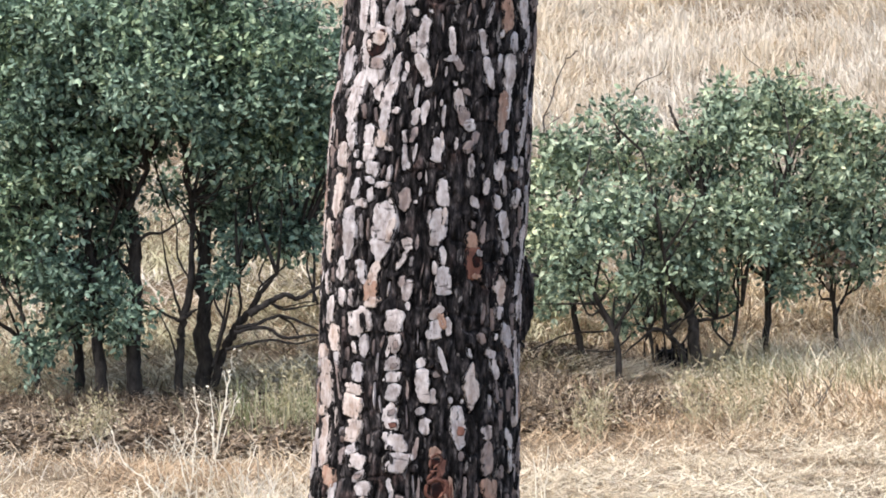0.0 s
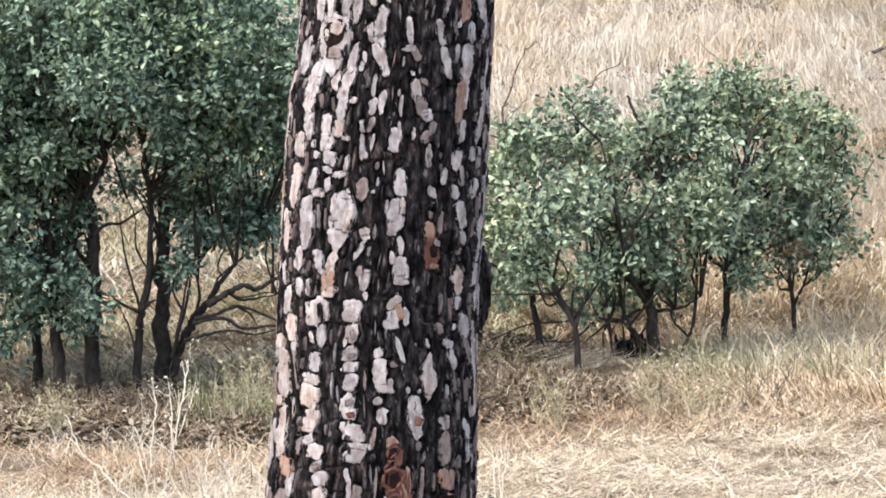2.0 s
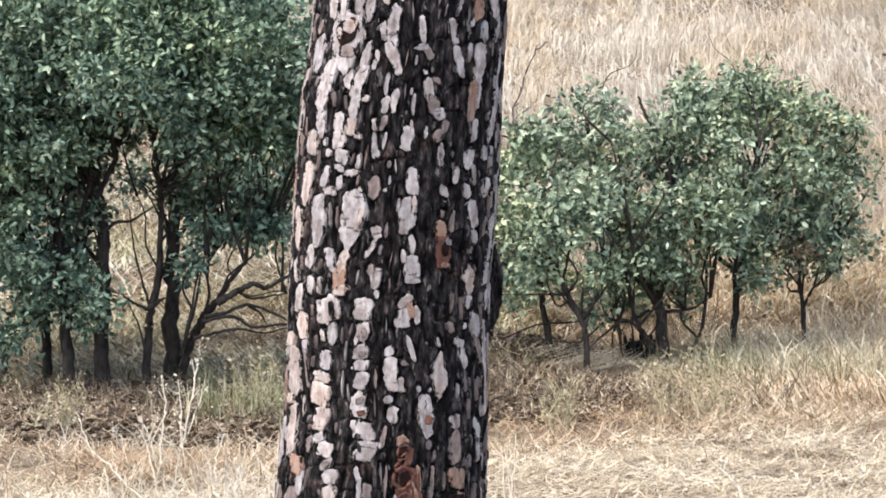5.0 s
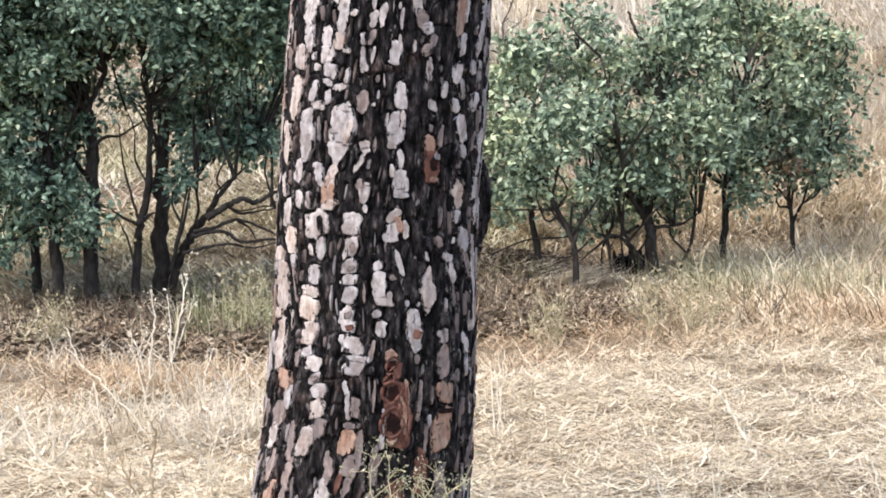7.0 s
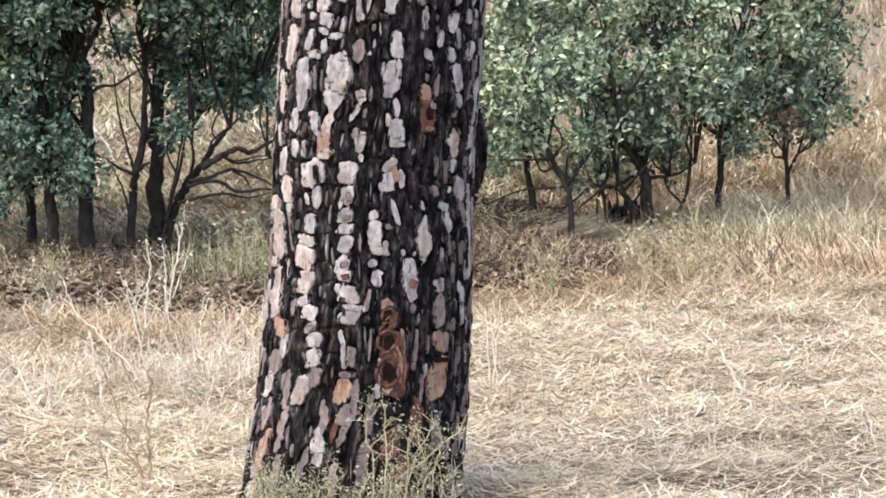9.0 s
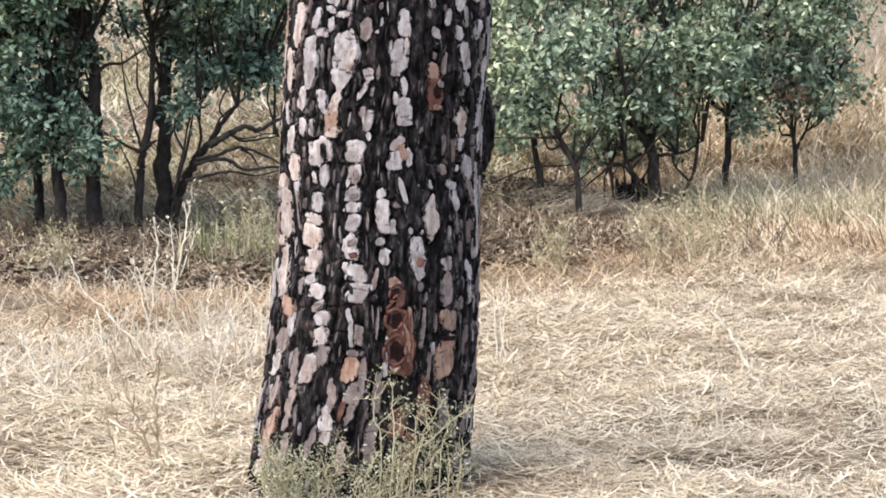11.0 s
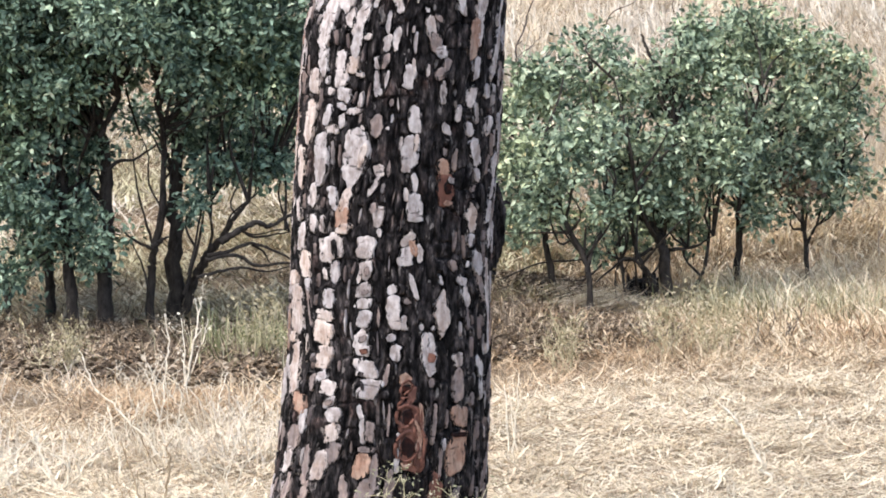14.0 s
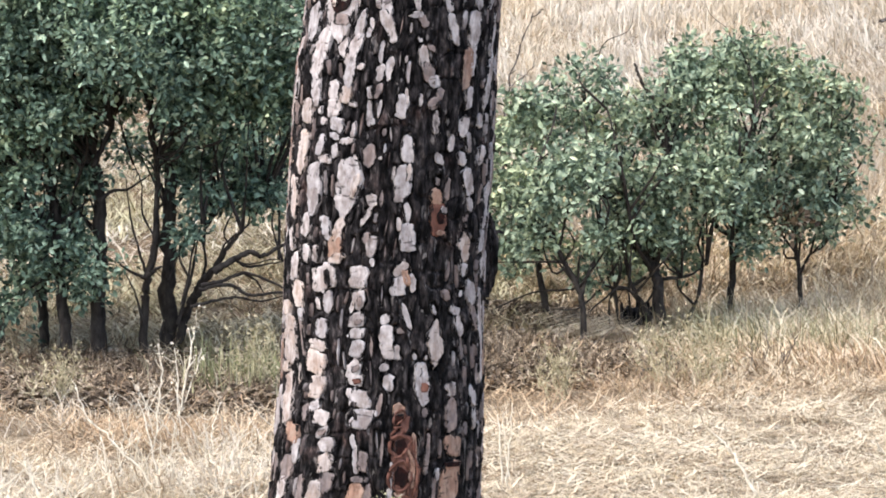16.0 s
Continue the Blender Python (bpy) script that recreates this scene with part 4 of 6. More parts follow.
def oak(stems, crowns, label, leaf, seed, density=0.36, dry=(), leaf_len=0.038, per=15, spread=0.026):
    """A young oak: stems as (radius at the base, places), crowns as (centre, half-sizes)."""
    rng = np.random.RandomState(seed)
    base = np.array(stems[0][1][0])
    tree = thing("oak_tree", base, label, "tree", "young oaks")
    lines = []
    for k, (r, pts) in enumerate(stems):
        line = smooth_line(pts, 7)
        line[1:-1] += rng.normal(0, r * 0.16, (len(line) - 2, 3))
        lines.append((line, r))
        g = Geo()
        g.tube(line - base, [r * 1.25, r, r * 0.85, r * 0.6, r * 0.35], 8, 0.5, seed + k)
        part("trunk" if k == 0 else "limb", g, OAK_BARK, tree, "", True)
    spine = np.concatenate([l[len(l) // 3:] for l, _ in lines])
    ends, g = [], Geo()
    for (cx, cy, cz), (rx, ry, rz) in crowns:
        small = min(1.0, min(rx, rz) / 0.2)
        n = max(3, int(density * 230 * rx * ry * rz ** 0.9 / 0.1 * (1.5 - 0.5 * small)))
        # shoots over a few boughs, each shoot with a rosette of leaves
        m, n = max(4, n // 4), n * 5
        p = rng.normal(0, 1, (m, 3))
        p *= (rng.uniform(0.1, 1, m) ** 0.40 / np.linalg.norm(p, axis=1))[:, None]
        p = p[rng.randint(0, m, n)] * (rx, ry * 0.72, rz) + (cx, cy, cz) + rng.normal(0, 1, (n, 3)) * (0.085, 0.085, 0.055) * (0.25 + 0.75 * small)
        ends.append(p)
    ends = np.concatenate(ends)
    for k, e in enumerate(ends):
        d = np.linalg.norm(spine - e + (0, 0, 0.25), axis=1)
        s = spine[np.argmin(d)]
        if k % 9 == 0:
            mid = s * 0.45 + e * 0.55 + rng.normal(0, 0.05, 3) + (0, 0, 0.02)
            L = np.linalg.norm(e - s)
            if L > 0.6:
                continue
            g.tube(smooth_line([s, mid, e], 3) - base, [0.004 + 0.012 * min(L, 0.8), 0.005, 0.002], 4)
    part("twig", g, OAK_BARK, tree, "thin dark twigs")["kind"] = "stuff"
    g = Geo()
    leafy(g, ends - base, spread, per, leaf_len, rng, 0.85)
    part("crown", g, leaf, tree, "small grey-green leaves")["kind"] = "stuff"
    for c, r in dry:
        g = Geo()
        leafy(g, rng.normal(0, 1, (6, 3)) * r + np.array(c) - base, 0.035, 26, leaf_len, rng)
        part("dry_leaf_clump", g, LITTER, tree, "withered brown leaves")["kind"] = "stuff"
    return tree


# two straight stems
stems, crowns = [], []
stems.append((0.025, [(-1.78, 13.07, -0.07), (-1.80, 13.10, 0.23), (-1.82, 13.14, 0.41), (-1.84, 13.17, 0.62), (-1.88, 13.20, 0.91), (-1.93, 13.24, 1.41), (-1.98, 13.27, 2.06)]))
stems.append((0.022, [(-1.92, 13.28, -0.07), (-1.93, 13.32, 0.26), (-1.99, 13.36, 0.49), (-2.05, 13.40, 0.66), (-2.10, 13.44, 0.93), (-2.13, 13.48, 1.19)]))
stems.append((0.014, [(-1.80, 13.00, 0.47), (-1.89, 13.03, 0.60), (-1.93, 13.07, 0.78), (-1.92, 13.10, 1.04)]))
stems.append((0.006, [(-1.80, 13.00, 0.50), (-1.76, 13.03, 0.57), (-1.76, 13.07, 0.70), (-1.71, 13.10, 0.88)]))
crowns.append(((-1.96, 13.20, 1.08), (0.28, 0.65, 0.22)))
crowns.append(((-2.17, 13.16, 1.35), (0.29, 0.60, 0.32)))
crowns.append(((-1.93, 13.18, 1.70), (0.35, 0.60, 0.27)))
crowns.append(((-2.32, 13.40, 0.90), (0.21, 0.60, 0.24)))
crowns.append(((-1.98, 13.10, 0.40), (0.16, 0.25, 0.07)))
crowns.append(((-2.03, 13.10, 0.28), (0.11, 0.20, 0.12)))
crowns.append(((-1.82, 13.00, 0.42), (0.12, 0.20, 0.06)))
crowns.append(((-1.59, 12.85, 0.43), (0.07, 0.15, 0.07)))
crowns.append(((-1.72, 13.10, 0.29), (0.05, 0.10, 0.06)))
crowns.append(((-1.90, 13.20, 0.85), (0.20, 0.45, 0.09)))
crowns.append(((-2.08, 13.70, 0.61), (0.24, 0.40, 0.15)))
crowns.append(((-1.93, 13.90, 0.49), (0.17, 0.20, 0.13)))
crowns.append(((-1.98, 12.95, 1.28), (0.22, 0.40, 0.16)))
crowns.append(((-2.00, 12.98, 0.68), (0.19, 0.22, 0.11)))
crowns.append(((-1.84, 12.96, 0.57), (0.13, 0.20, 0.10)))
crowns.append(((-2.00, 12.98, 0.54), (0.13, 0.20, 0.07)))
crowns.append(((-2.05, 13.00, 1.68), (0.28, 0.40, 0.22)))
oak(stems, crowns, "young oak with dark slim stems and a low leafy clump", LEAF_DARK, 21, 0.56)

# single stem
stems, crowns = [], []
stems.append((0.033, [(-1.64, 13.13, -0.07), (-1.65, 13.15, 0.28), (-1.63, 13.16, 0.54), (-1.64, 13.18, 0.75), (-1.67, 13.20, 1.01), (-1.69, 13.21, 1.41), (-1.66, 13.23, 2.06)]))
stems.append((0.009, [(-1.63, 13.05, 0.72), (-1.57, 13.12, 0.77), (-1.50, 13.18, 0.78), (-1.41, 13.25, 0.84)]))
stems.append((0.012, [(-1.65, 13.05, 0.89), (-1.57, 13.12, 1.07), (-1.52, 13.18, 1.25), (-1.50, 13.25, 1.51)]))
crowns.append(((-1.72, 13.10, 1.09), (0.16, 0.60, 0.21)))
crowns.append(((-1.60, 12.86, 1.46), (0.26, 0.55, 0.22)))
crowns.append(((-1.71, 12.98, 1.70), (0.32, 0.60, 0.27)))
crowns.append(((-1.86, 13.50, 0.69), (0.14, 0.30, 0.11)))
oak(stems, crowns, "young oak with one dark upright stem", LEAF_DARK, 22, 0.46)

# stem group with a leaning broken limb
stems, crowns = [], []
stems.append((0.037, [(-1.34, 13.37, -0.07), (-1.34, 13.39, 0.28), (-1.34, 13.41, 0.55), (-1.32, 13.43, 0.93), (-1.30, 13.45, 1.35), (-1.24, 13.47, 2.02)]))
stems.append((0.019, [(-1.43, 13.12, -0.07), (-1.42, 13.12, 0.25), (-1.41, 13.12, 0.36), (-1.37, 13.12, 0.54), (-1.36, 13.12, 0.88), (-1.40, 13.12, 1.25), (-1.42, 13.12, 1.80)]))
stems.append((0.022, [(-1.32, 13.36, -0.07), (-1.24, 13.32, 0.20), (-1.18, 13.28, 0.31), (-1.11, 13.24, 0.40), (-1.04, 13.20, 0.50), (-0.97, 13.16, 0.58)]))
stems.append((0.014, [(-1.41, 13.10, 0.37), (-1.38, 13.10, 0.40), (-1.34, 13.10, 0.42)]))
stems.append((0.007, [(-1.41, 13.10, 0.36), (-1.47, 13.10, 0.39), (-1.52, 13.10, 0.42), (-1.56, 13.10, 0.46)]))
stems.append((0.005, [(-1.43, 13.10, 0.15), (-1.46, 13.10, 0.28), (-1.49, 13.10, 0.35), (-1.52, 13.10, 0.41)]))
stems.append((0.014, [(-1.09, 13.00, 0.40), (-1.00, 13.02, 0.46), (-0.92, 13.04, 0.49), (-0.87, 13.06, 0.47), (-0.77, 13.08, 0.52), (-0.67, 13.10, 0.54)]))
stems.append((0.009, [(-1.15, 13.00, 0.34), (-1.05, 13.03, 0.36), (-0.95, 13.05, 0.39), (-0.83, 13.07, 0.35), (-0.75, 13.10, 0.30)]))
stems.append((0.006, [(-0.95, 13.05, 0.39), (-0.90, 13.10, 0.35), (-0.87, 13.15, 0.29)]))
stems.append((0.006, [(-1.00, 13.05, 0.46), (-0.94, 13.08, 0.42), (-0.84, 13.12, 0.43), (-0.75, 13.15, 0.44)]))
stems.append((0.009, [(-1.16, 13.00, 0.32), (-1.02, 13.03, 0.34), (-0.93, 13.05, 0.29), (-0.78, 13.07, 0.30), (-0.69, 13.10, 0.28)]))
stems.append((0.007, [(-1.20, 13.00, 0.24), (-1.11, 13.03, 0.26), (-1.00, 13.05, 0.28), (-0.88, 13.07, 0.26), (-0.77, 13.10, 0.28)]))
stems.append((0.006, [(-1.24, 13.00, 0.25), (-1.21, 13.03, 0.38), (-1.19, 13.07, 0.51), (-1.15, 13.10, 0.62)]))
stems.append((0.006, [(-1.41, 13.15, 0.36), (-1.46, 13.18, 0.51), (-1.50, 13.22, 0.67), (-1.52, 13.25, 0.83)]))
stems.append((0.005, [(-1.37, 13.15, 0.54), (-1.44, 13.22, 0.66), (-1.45, 13.28, 0.80), (-1.50, 13.35, 0.90)]))
stems.append((0.005, [(-1.32, 13.20, 0.35), (-1.26, 13.27, 0.51), (-1.21, 13.33, 0.61), (-1.08, 13.40, 0.69)]))
stems.append((0.005, [(-1.09, 13.20, 0.38), (-1.06, 13.27, 0.51), (-0.94, 13.33, 0.61), (-0.89, 13.40, 0.69)]))
stems.append((0.004, [(-1.01, 13.20, 0.44), (-0.94, 13.23, 0.42), (-0.83, 13.27, 0.44), (-0.76, 13.30, 0.42)]))
stems.append((0.007, [(-1.28, 13.20, 0.14), (-1.22, 13.23, 0.35), (-1.19, 13.27, 0.51), (-1.17, 13.30, 0.61)]))
stems.append((0.007, [(-1.24, 13.30, 0.18), (-1.16, 13.33, 0.39), (-1.17, 13.37, 0.53), (-1.14, 13.40, 0.63)]))
crowns.append(((-1.14, 13.52, 0.80), (0.16, 0.50, 0.14)))
crowns.append(((-0.95, 13.62, 0.75), (0.19, 0.50, 0.10)))
crowns.append(((-1.07, 13.92, 0.91), (0.22, 0.40, 0.17)))
crowns.append(((-1.31, 13.60, 0.83), (0.08, 0.30, 0.15)))
crowns.append(((-1.22, 13.20, 1.12), (0.16, 0.60, 0.22)))
crowns.append(((-0.94, 13.30, 1.18), (0.23, 0.60, 0.17)))
crowns.append(((-1.27, 12.96, 1.35), (0.21, 0.50, 0.18)))
crowns.append(((-1.22, 13.10, 0.58), (0.06, 0.15, 0.06)))
crowns.append(((-1.20, 13.06, 1.56), (0.35, 0.60, 0.27)))
crowns.append(((-0.86, 13.16, 1.59), (0.27, 0.55, 0.27)))
crowns.append(((-1.21, 13.18, 1.70), (0.40, 0.60, 0.27)))
crowns.append(((-0.71, 13.50, 1.17), (0.16, 0.60, 0.19)))
crowns.append(((-0.84, 13.72, 0.83), (0.08, 0.30, 0.04)))
crowns.append(((-0.98, 13.20, 1.30), (0.20, 0.40, 0.16)))
crowns.append(((-1.50, 13.60, 0.98), (0.10, 0.20, 0.07)))
crowns.append(((-1.55, 13.35, 1.17), (0.09, 0.20, 0.07)))
oak(stems, crowns, "young oak with several dark stems and a leaning broken limb", LEAF_DARK, 23, 0.46)

# small stem at the side
stems, crowns = [], []
stems.append((0.016, [(-2.13, 13.47, -0.07), (-2.18, 13.47, 0.21), (-2.28, 13.47, 0.30), (-2.41, 13.47, 0.38)]))
stems.append((0.010, [(-2.12, 13.10, 0.23), (-2.16, 13.10, 0.41), (-2.24, 13.10, 0.54)]))
crowns.append(((-2.36, 13.20, 0.54), (0.16, 0.30, 0.13)))
crowns.append(((-2.50, 13.50, 0.93), (0.24, 0.50, 0.29)))
crowns.append(((-2.13, 13.60, 1.16), (0.28, 0.40, 0.22)))
crowns.append(((-2.35, 13.36, 1.52), (0.31, 0.30, 0.25)))
crowns.append(((-1.82, 13.36, 1.38), (0.20, 0.30, 0.20)))
oak(stems, crowns, "small bent oak with bare lower twigs", LEAF_DARK, 24)

# thin front sapling
stems, crowns = [], []
stems.append((0.014, [(0.62, 12.99, -0.04), (0.61, 13.01, 0.26), (0.53, 13.04, 0.44), (0.45, 13.06, 0.62), (0.41, 13.09, 0.89)]))
stems.append((0.008, [(0.60, 13.00, 0.26), (0.64, 13.03, 0.39), (0.70, 13.07, 0.52), (0.67, 13.10, 0.75)]))
crowns.append(((0.46, 13.10, 0.73), (0.20, 0.35, 0.18)))
crowns.append(((0.32, 13.10, 0.91), (0.14, 0.35, 0.20)))
crowns.append(((0.53, 13.20, 1.01), (0.18, 0.40, 0.21)))
crowns.append(((0.68, 12.95, 0.57), (0.09, 0.15, 0.06)))
crowns.append(((0.36, 13.10, 0.58), (0.09, 0.20, 0.05)))
crowns.append(((0.63, 13.15, 0.36), (0.06, 0.08, 0.06)))
crowns.append(((0.33, 13.50, 0.42), (0.09, 0.12, 0.10)))
oak(stems, crowns, "slender pale-leaved oak sapling", LEAF_PALE, 31)

# back sapling
stems, crowns = [], []
stems.append((0.015, [(0.50, 13.65, -0.01), (0.44, 13.67, 0.31), (0.42, 13.70, 0.50), (0.36, 13.72, 0.78), (0.32, 13.75, 1.00)]))
crowns.append(((0.32, 13.70, 0.59), (0.16, 0.35, 0.16)))
crowns.append(((0.40, 13.60, 1.11), (0.16, 0.35, 0.14)))
crowns.append(((0.26, 13.70, 0.86), (0.16, 0.35, 0.22)))
crowns.append(((0.28, 13.70, 0.53), (0.08, 0.20, 0.09)))
crowns.append(((0.51, 14.50, 0.41), (0.28, 0.25, 0.10)))
crowns.append(((0.95, 14.50, 0.38), (0.20, 0.25, 0.09)))
crowns.append(((0.40, 13.45, 1.13), (0.16, 0.30, 0.09)))
oak(stems, crowns, "slender oak sapling at the back of the thicket", LEAF_PALE, 32)

# main forked bush
stems, crowns = [], []
stems.append((0.026, [(1.03, 13.45, -0.08), (1.00, 13.46, 0.24), (0.98, 13.48, 0.36), (0.92, 13.49, 0.46), (0.84, 13.51, 0.54), (0.76, 13.52, 0.73), (0.69, 13.54, 1.00), (0.64, 13.55, 1.25)]))
stems.append((0.016, [(0.98, 13.50, 0.34), (1.01, 13.52, 0.54), (1.05, 13.54, 0.79), (1.03, 13.56, 1.08), (0.93, 13.58, 1.25), (0.89, 13.60, 1.35)]))
stems.append((0.013, [(0.97, 13.45, 0.00), (0.93, 13.45, 0.19), (0.90, 13.45, 0.23), (0.85, 13.45, 0.35), (0.83, 13.45, 0.47)]))
stems.append((0.008, [(1.00, 13.50, 0.32), (1.11, 13.50, 0.33), (1.17, 13.50, 0.35), (1.23, 13.50, 0.39)]))
stems.append((0.010, [(1.07, 13.50, 0.00), (1.16, 13.53, 0.16), (1.20, 13.55, 0.26), (1.22, 13.57, 0.46), (1.20, 13.60, 0.70)]))
stems.append((0.009, [(0.95, 13.40, 0.14), (0.90, 13.35, 0.24), (0.81, 13.30, 0.30), (0.74, 13.25, 0.26), (0.65, 13.20, 0.19)]))
stems.append((0.006, [(0.89, 13.50, 0.02), (0.86, 13.50, 0.22), (0.85, 13.50, 0.30)]))
stems.append((0.006, [(0.83, 13.50, 0.02), (0.80, 13.50, 0.19), (0.83, 13.50, 0.27)]))
stems.append((0.007, [(0.93, 13.50, 0.00), (0.91, 13.50, 0.19), (0.87, 13.50, 0.25)]))
stems.append((0.005, [(0.77, 13.45, 0.02), (0.76, 13.45, 0.20), (0.78, 13.45, 0.26)]))
stems.append((0.007, [(0.94, 13.50, 0.33), (0.83, 13.52, 0.27), (0.70, 13.54, 0.30), (0.59, 13.56, 0.27), (0.40, 13.58, 0.25), (0.21, 13.60, 0.17)]))
stems.append((0.005, [(0.72, 13.50, 0.27), (0.61, 13.50, 0.18), (0.48, 13.50, 0.18)]))
stems.append((0.009, [(0.97, 13.46, 0.36), (0.88, 13.30, 0.50), (0.84, 13.22, 0.66), (0.81, 13.18, 0.84), (0.77, 13.20, 1.02), (0.74, 13.26, 1.14)]))
stems.append((0.0030, [(0.80, 13.56, 0.95), (0.79, 13.56, 1.18), (0.72, 13.58, 1.35), (0.75, 13.60, 1.455), (0.86, 13.60, 1.51), (0.89, 13.62, 1.60)]))
stems.append((0.0024, [(1.06, 13.58, 1.10), (1.09, 13.60, 1.36), (1.04, 13.60, 1.48), (1.06, 13.62, 1.56)]))
crowns.append(((0.75, 13.50, 0.87), (0.23, 0.45, 0.24)))
crowns.append(((0.66, 13.50, 1.19), (0.16, 0.35, 0.15)))
crowns.append(((0.94, 13.50, 0.65), (0.24, 0.45, 0.16)))
crowns.append(((1.00, 13.60, 1.00), (0.24, 0.45, 0.24)))
crowns.append(((1.12, 13.50, 0.79), (0.22, 0.45, 0.24)))
crowns.append(((1.16, 13.60, 1.22), (0.19, 0.35, 0.16)))
crowns.append(((0.79, 13.50, 0.55), (0.12, 0.25, 0.07)))
crowns.append(((1.09, 13.50, 0.54), (0.12, 0.25, 0.06)))
crowns.append(((0.94, 13.90, 0.48), (0.14, 0.20, 0.08)))
crowns.append(((0.80, 13.60, 0.42), (0.08, 0.12, 0.08)))
crowns.append(((1.10, 13.60, 0.42), (0.09, 0.12, 0.05)))
crowns.append(((1.18, 13.60, 1.34), (0.15, 0.30, 0.10)))
crowns.append(((0.66, 13.50, 1.31), (0.08, 0.20, 0.09)))
crowns.append(((0.80, 13.40, 1.12), (0.12, 0.22, 0.10)))
oak(stems, crowns, "forked young oak with grey-green leaves", LEAF_PALE, 33)

# leaning stem
stems, crowns = [], []
stems.append((0.016, [(1.35, 13.82, -0.03), (1.39, 13.84, 0.33), (1.43, 13.86, 0.52), (1.46, 13.88, 0.77), (1.50, 13.90, 1.08), (1.52, 13.92, 1.41)]))
stems.append((0.008, [(1.45, 13.90, 0.58), (1.35, 13.90, 0.77), (1.30, 13.90, 0.99)]))
stems.append((0.009, [(1.38, 13.82, 0.30), (1.36, 13.56, 0.56), (1.39, 13.50, 0.86), (1.46, 13.50, 1.12), (1.44, 13.56, 1.34)]))
stems.append((0.0024, [(1.46, 13.86, 1.10), (1.38, 13.80, 1.40), (1.36, 13.80, 1.51), (1.28, 13.80, 1.58), (1.24, 13.80, 1.66)]))
stems.append((0.0024, [(1.50, 13.90, 1.20), (1.46, 13.85, 1.43), (1.53, 13.85, 1.54), (1.51, 13.85, 1.65)]))
crowns.append(((1.40, 13.80, 0.86), (0.22, 0.45, 0.28)))
crowns.append(((1.43, 13.90, 1.21), (0.22, 0.40, 0.19)))
crowns.append(((1.51, 13.90, 1.38), (0.14, 0.30, 0.13)))
crowns.append(((1.66, 13.90, 1.10), (0.22, 0.40, 0.22)))
crowns.append(((1.47, 13.70, 0.61), (0.16, 0.30, 0.11)))
crowns.append(((1.48, 13.60, 0.50), (0.07, 0.12, 0.05)))
crowns.append(((1.32, 13.80, 0.64), (0.12, 0.30, 0.10)))
crowns.append(((1.60, 13.75, 1.20), (0.16, 0.25, 0.13)))
crowns.append(((1.44, 13.80, 1.41), (0.09, 0.20, 0.07)))
crowns.append(((1.28, 13.65, 1.10), (0.13, 0.25, 0.12)))
crowns.append(((1.40, 13.55, 1.02), (0.13, 0.22, 0.13)))
crowns.append(((1.36, 13.60, 1.18), (0.10, 0.20, 0.08)))
oak(stems, crowns, "young oak with a leaning stem", LEAF_PALE, 34)

# small edge oak
stems, crowns = [], []
stems.append((0.011, [(1.75, 14.02, 0.00), (1.74, 14.02, 0.31), (1.72, 14.02, 0.46), (1.74, 14.02, 0.65), (1.78, 14.02, 0.90)]))
stems.append((0.007, [(1.74, 14.00, 0.30), (1.79, 14.00, 0.40), (1.87, 14.00, 0.46), (1.90, 14.00, 0.63)]))
crowns.append(((1.81, 14.00, 0.79), (0.21, 0.40, 0.22)))
crowns.append(((1.86, 14.00, 1.10), (0.15, 0.35, 0.17)))
crowns.append(((1.70, 14.00, 0.65), (0.20, 0.35, 0.14)))
crowns.append(((1.92, 14.00, 0.65), (0.13, 0.30, 0.15)))
crowns.append(((1.84, 14.00, 0.56), (0.13, 0.20, 0.06)))
crowns.append(((1.76, 13.95, 1.26), (0.16, 0.30, 0.14)))
crowns.append(((1.93, 14.00, 0.92), (0.12, 0.25, 0.16)))
crowns.append(((1.88, 14.00, 1.20), (0.14, 0.25, 0.14)))
oak(stems, crowns, "small oak at the edge of the thicket", LEAF_PALE, 35, dry=[((1.60, 13.62, 0.60), (0.06, 0.04, 0.035))])



# ---------------------------------------------------------------- grass and straw
def scatter(n, x0, x1, y0, y1, patch=0.0, scale=2.0, seed=0):
    x, y = RNG.uniform(x0, x1, n), RNG.uniform(y0, y1, n)
    if patch:
        keep = wave(x * scale * 0.6, y * scale * 1.5, 20 + seed) > patch * RNG.uniform(0.4, 1.0, n)
        x, y = x[keep], y[keep]
    return x, y


def grass(name, label, mat, x, y, height, width, lean, bend, lift=0.0, turn=None):
    n = len(x)
    g = Geo()
    z = ground_z(x, y) - 0.01 + RNG.uniform(0, 1, n) * lift
    turn = RNG.uniform(0, 2 * np.pi, n) if turn is None else turn
    g.blades(np.stack([x, y, z], 1), RNG.uniform(*height, n), RNG.uniform(*width, n), turn, RNG.uniform(*lean, n), RNG.uniform(*bend, n))
    ob = new(name, g.mesh(name))
    ob.data.materials.append(mat)
    return tagged(ob, label, "grass", kind="stuff")


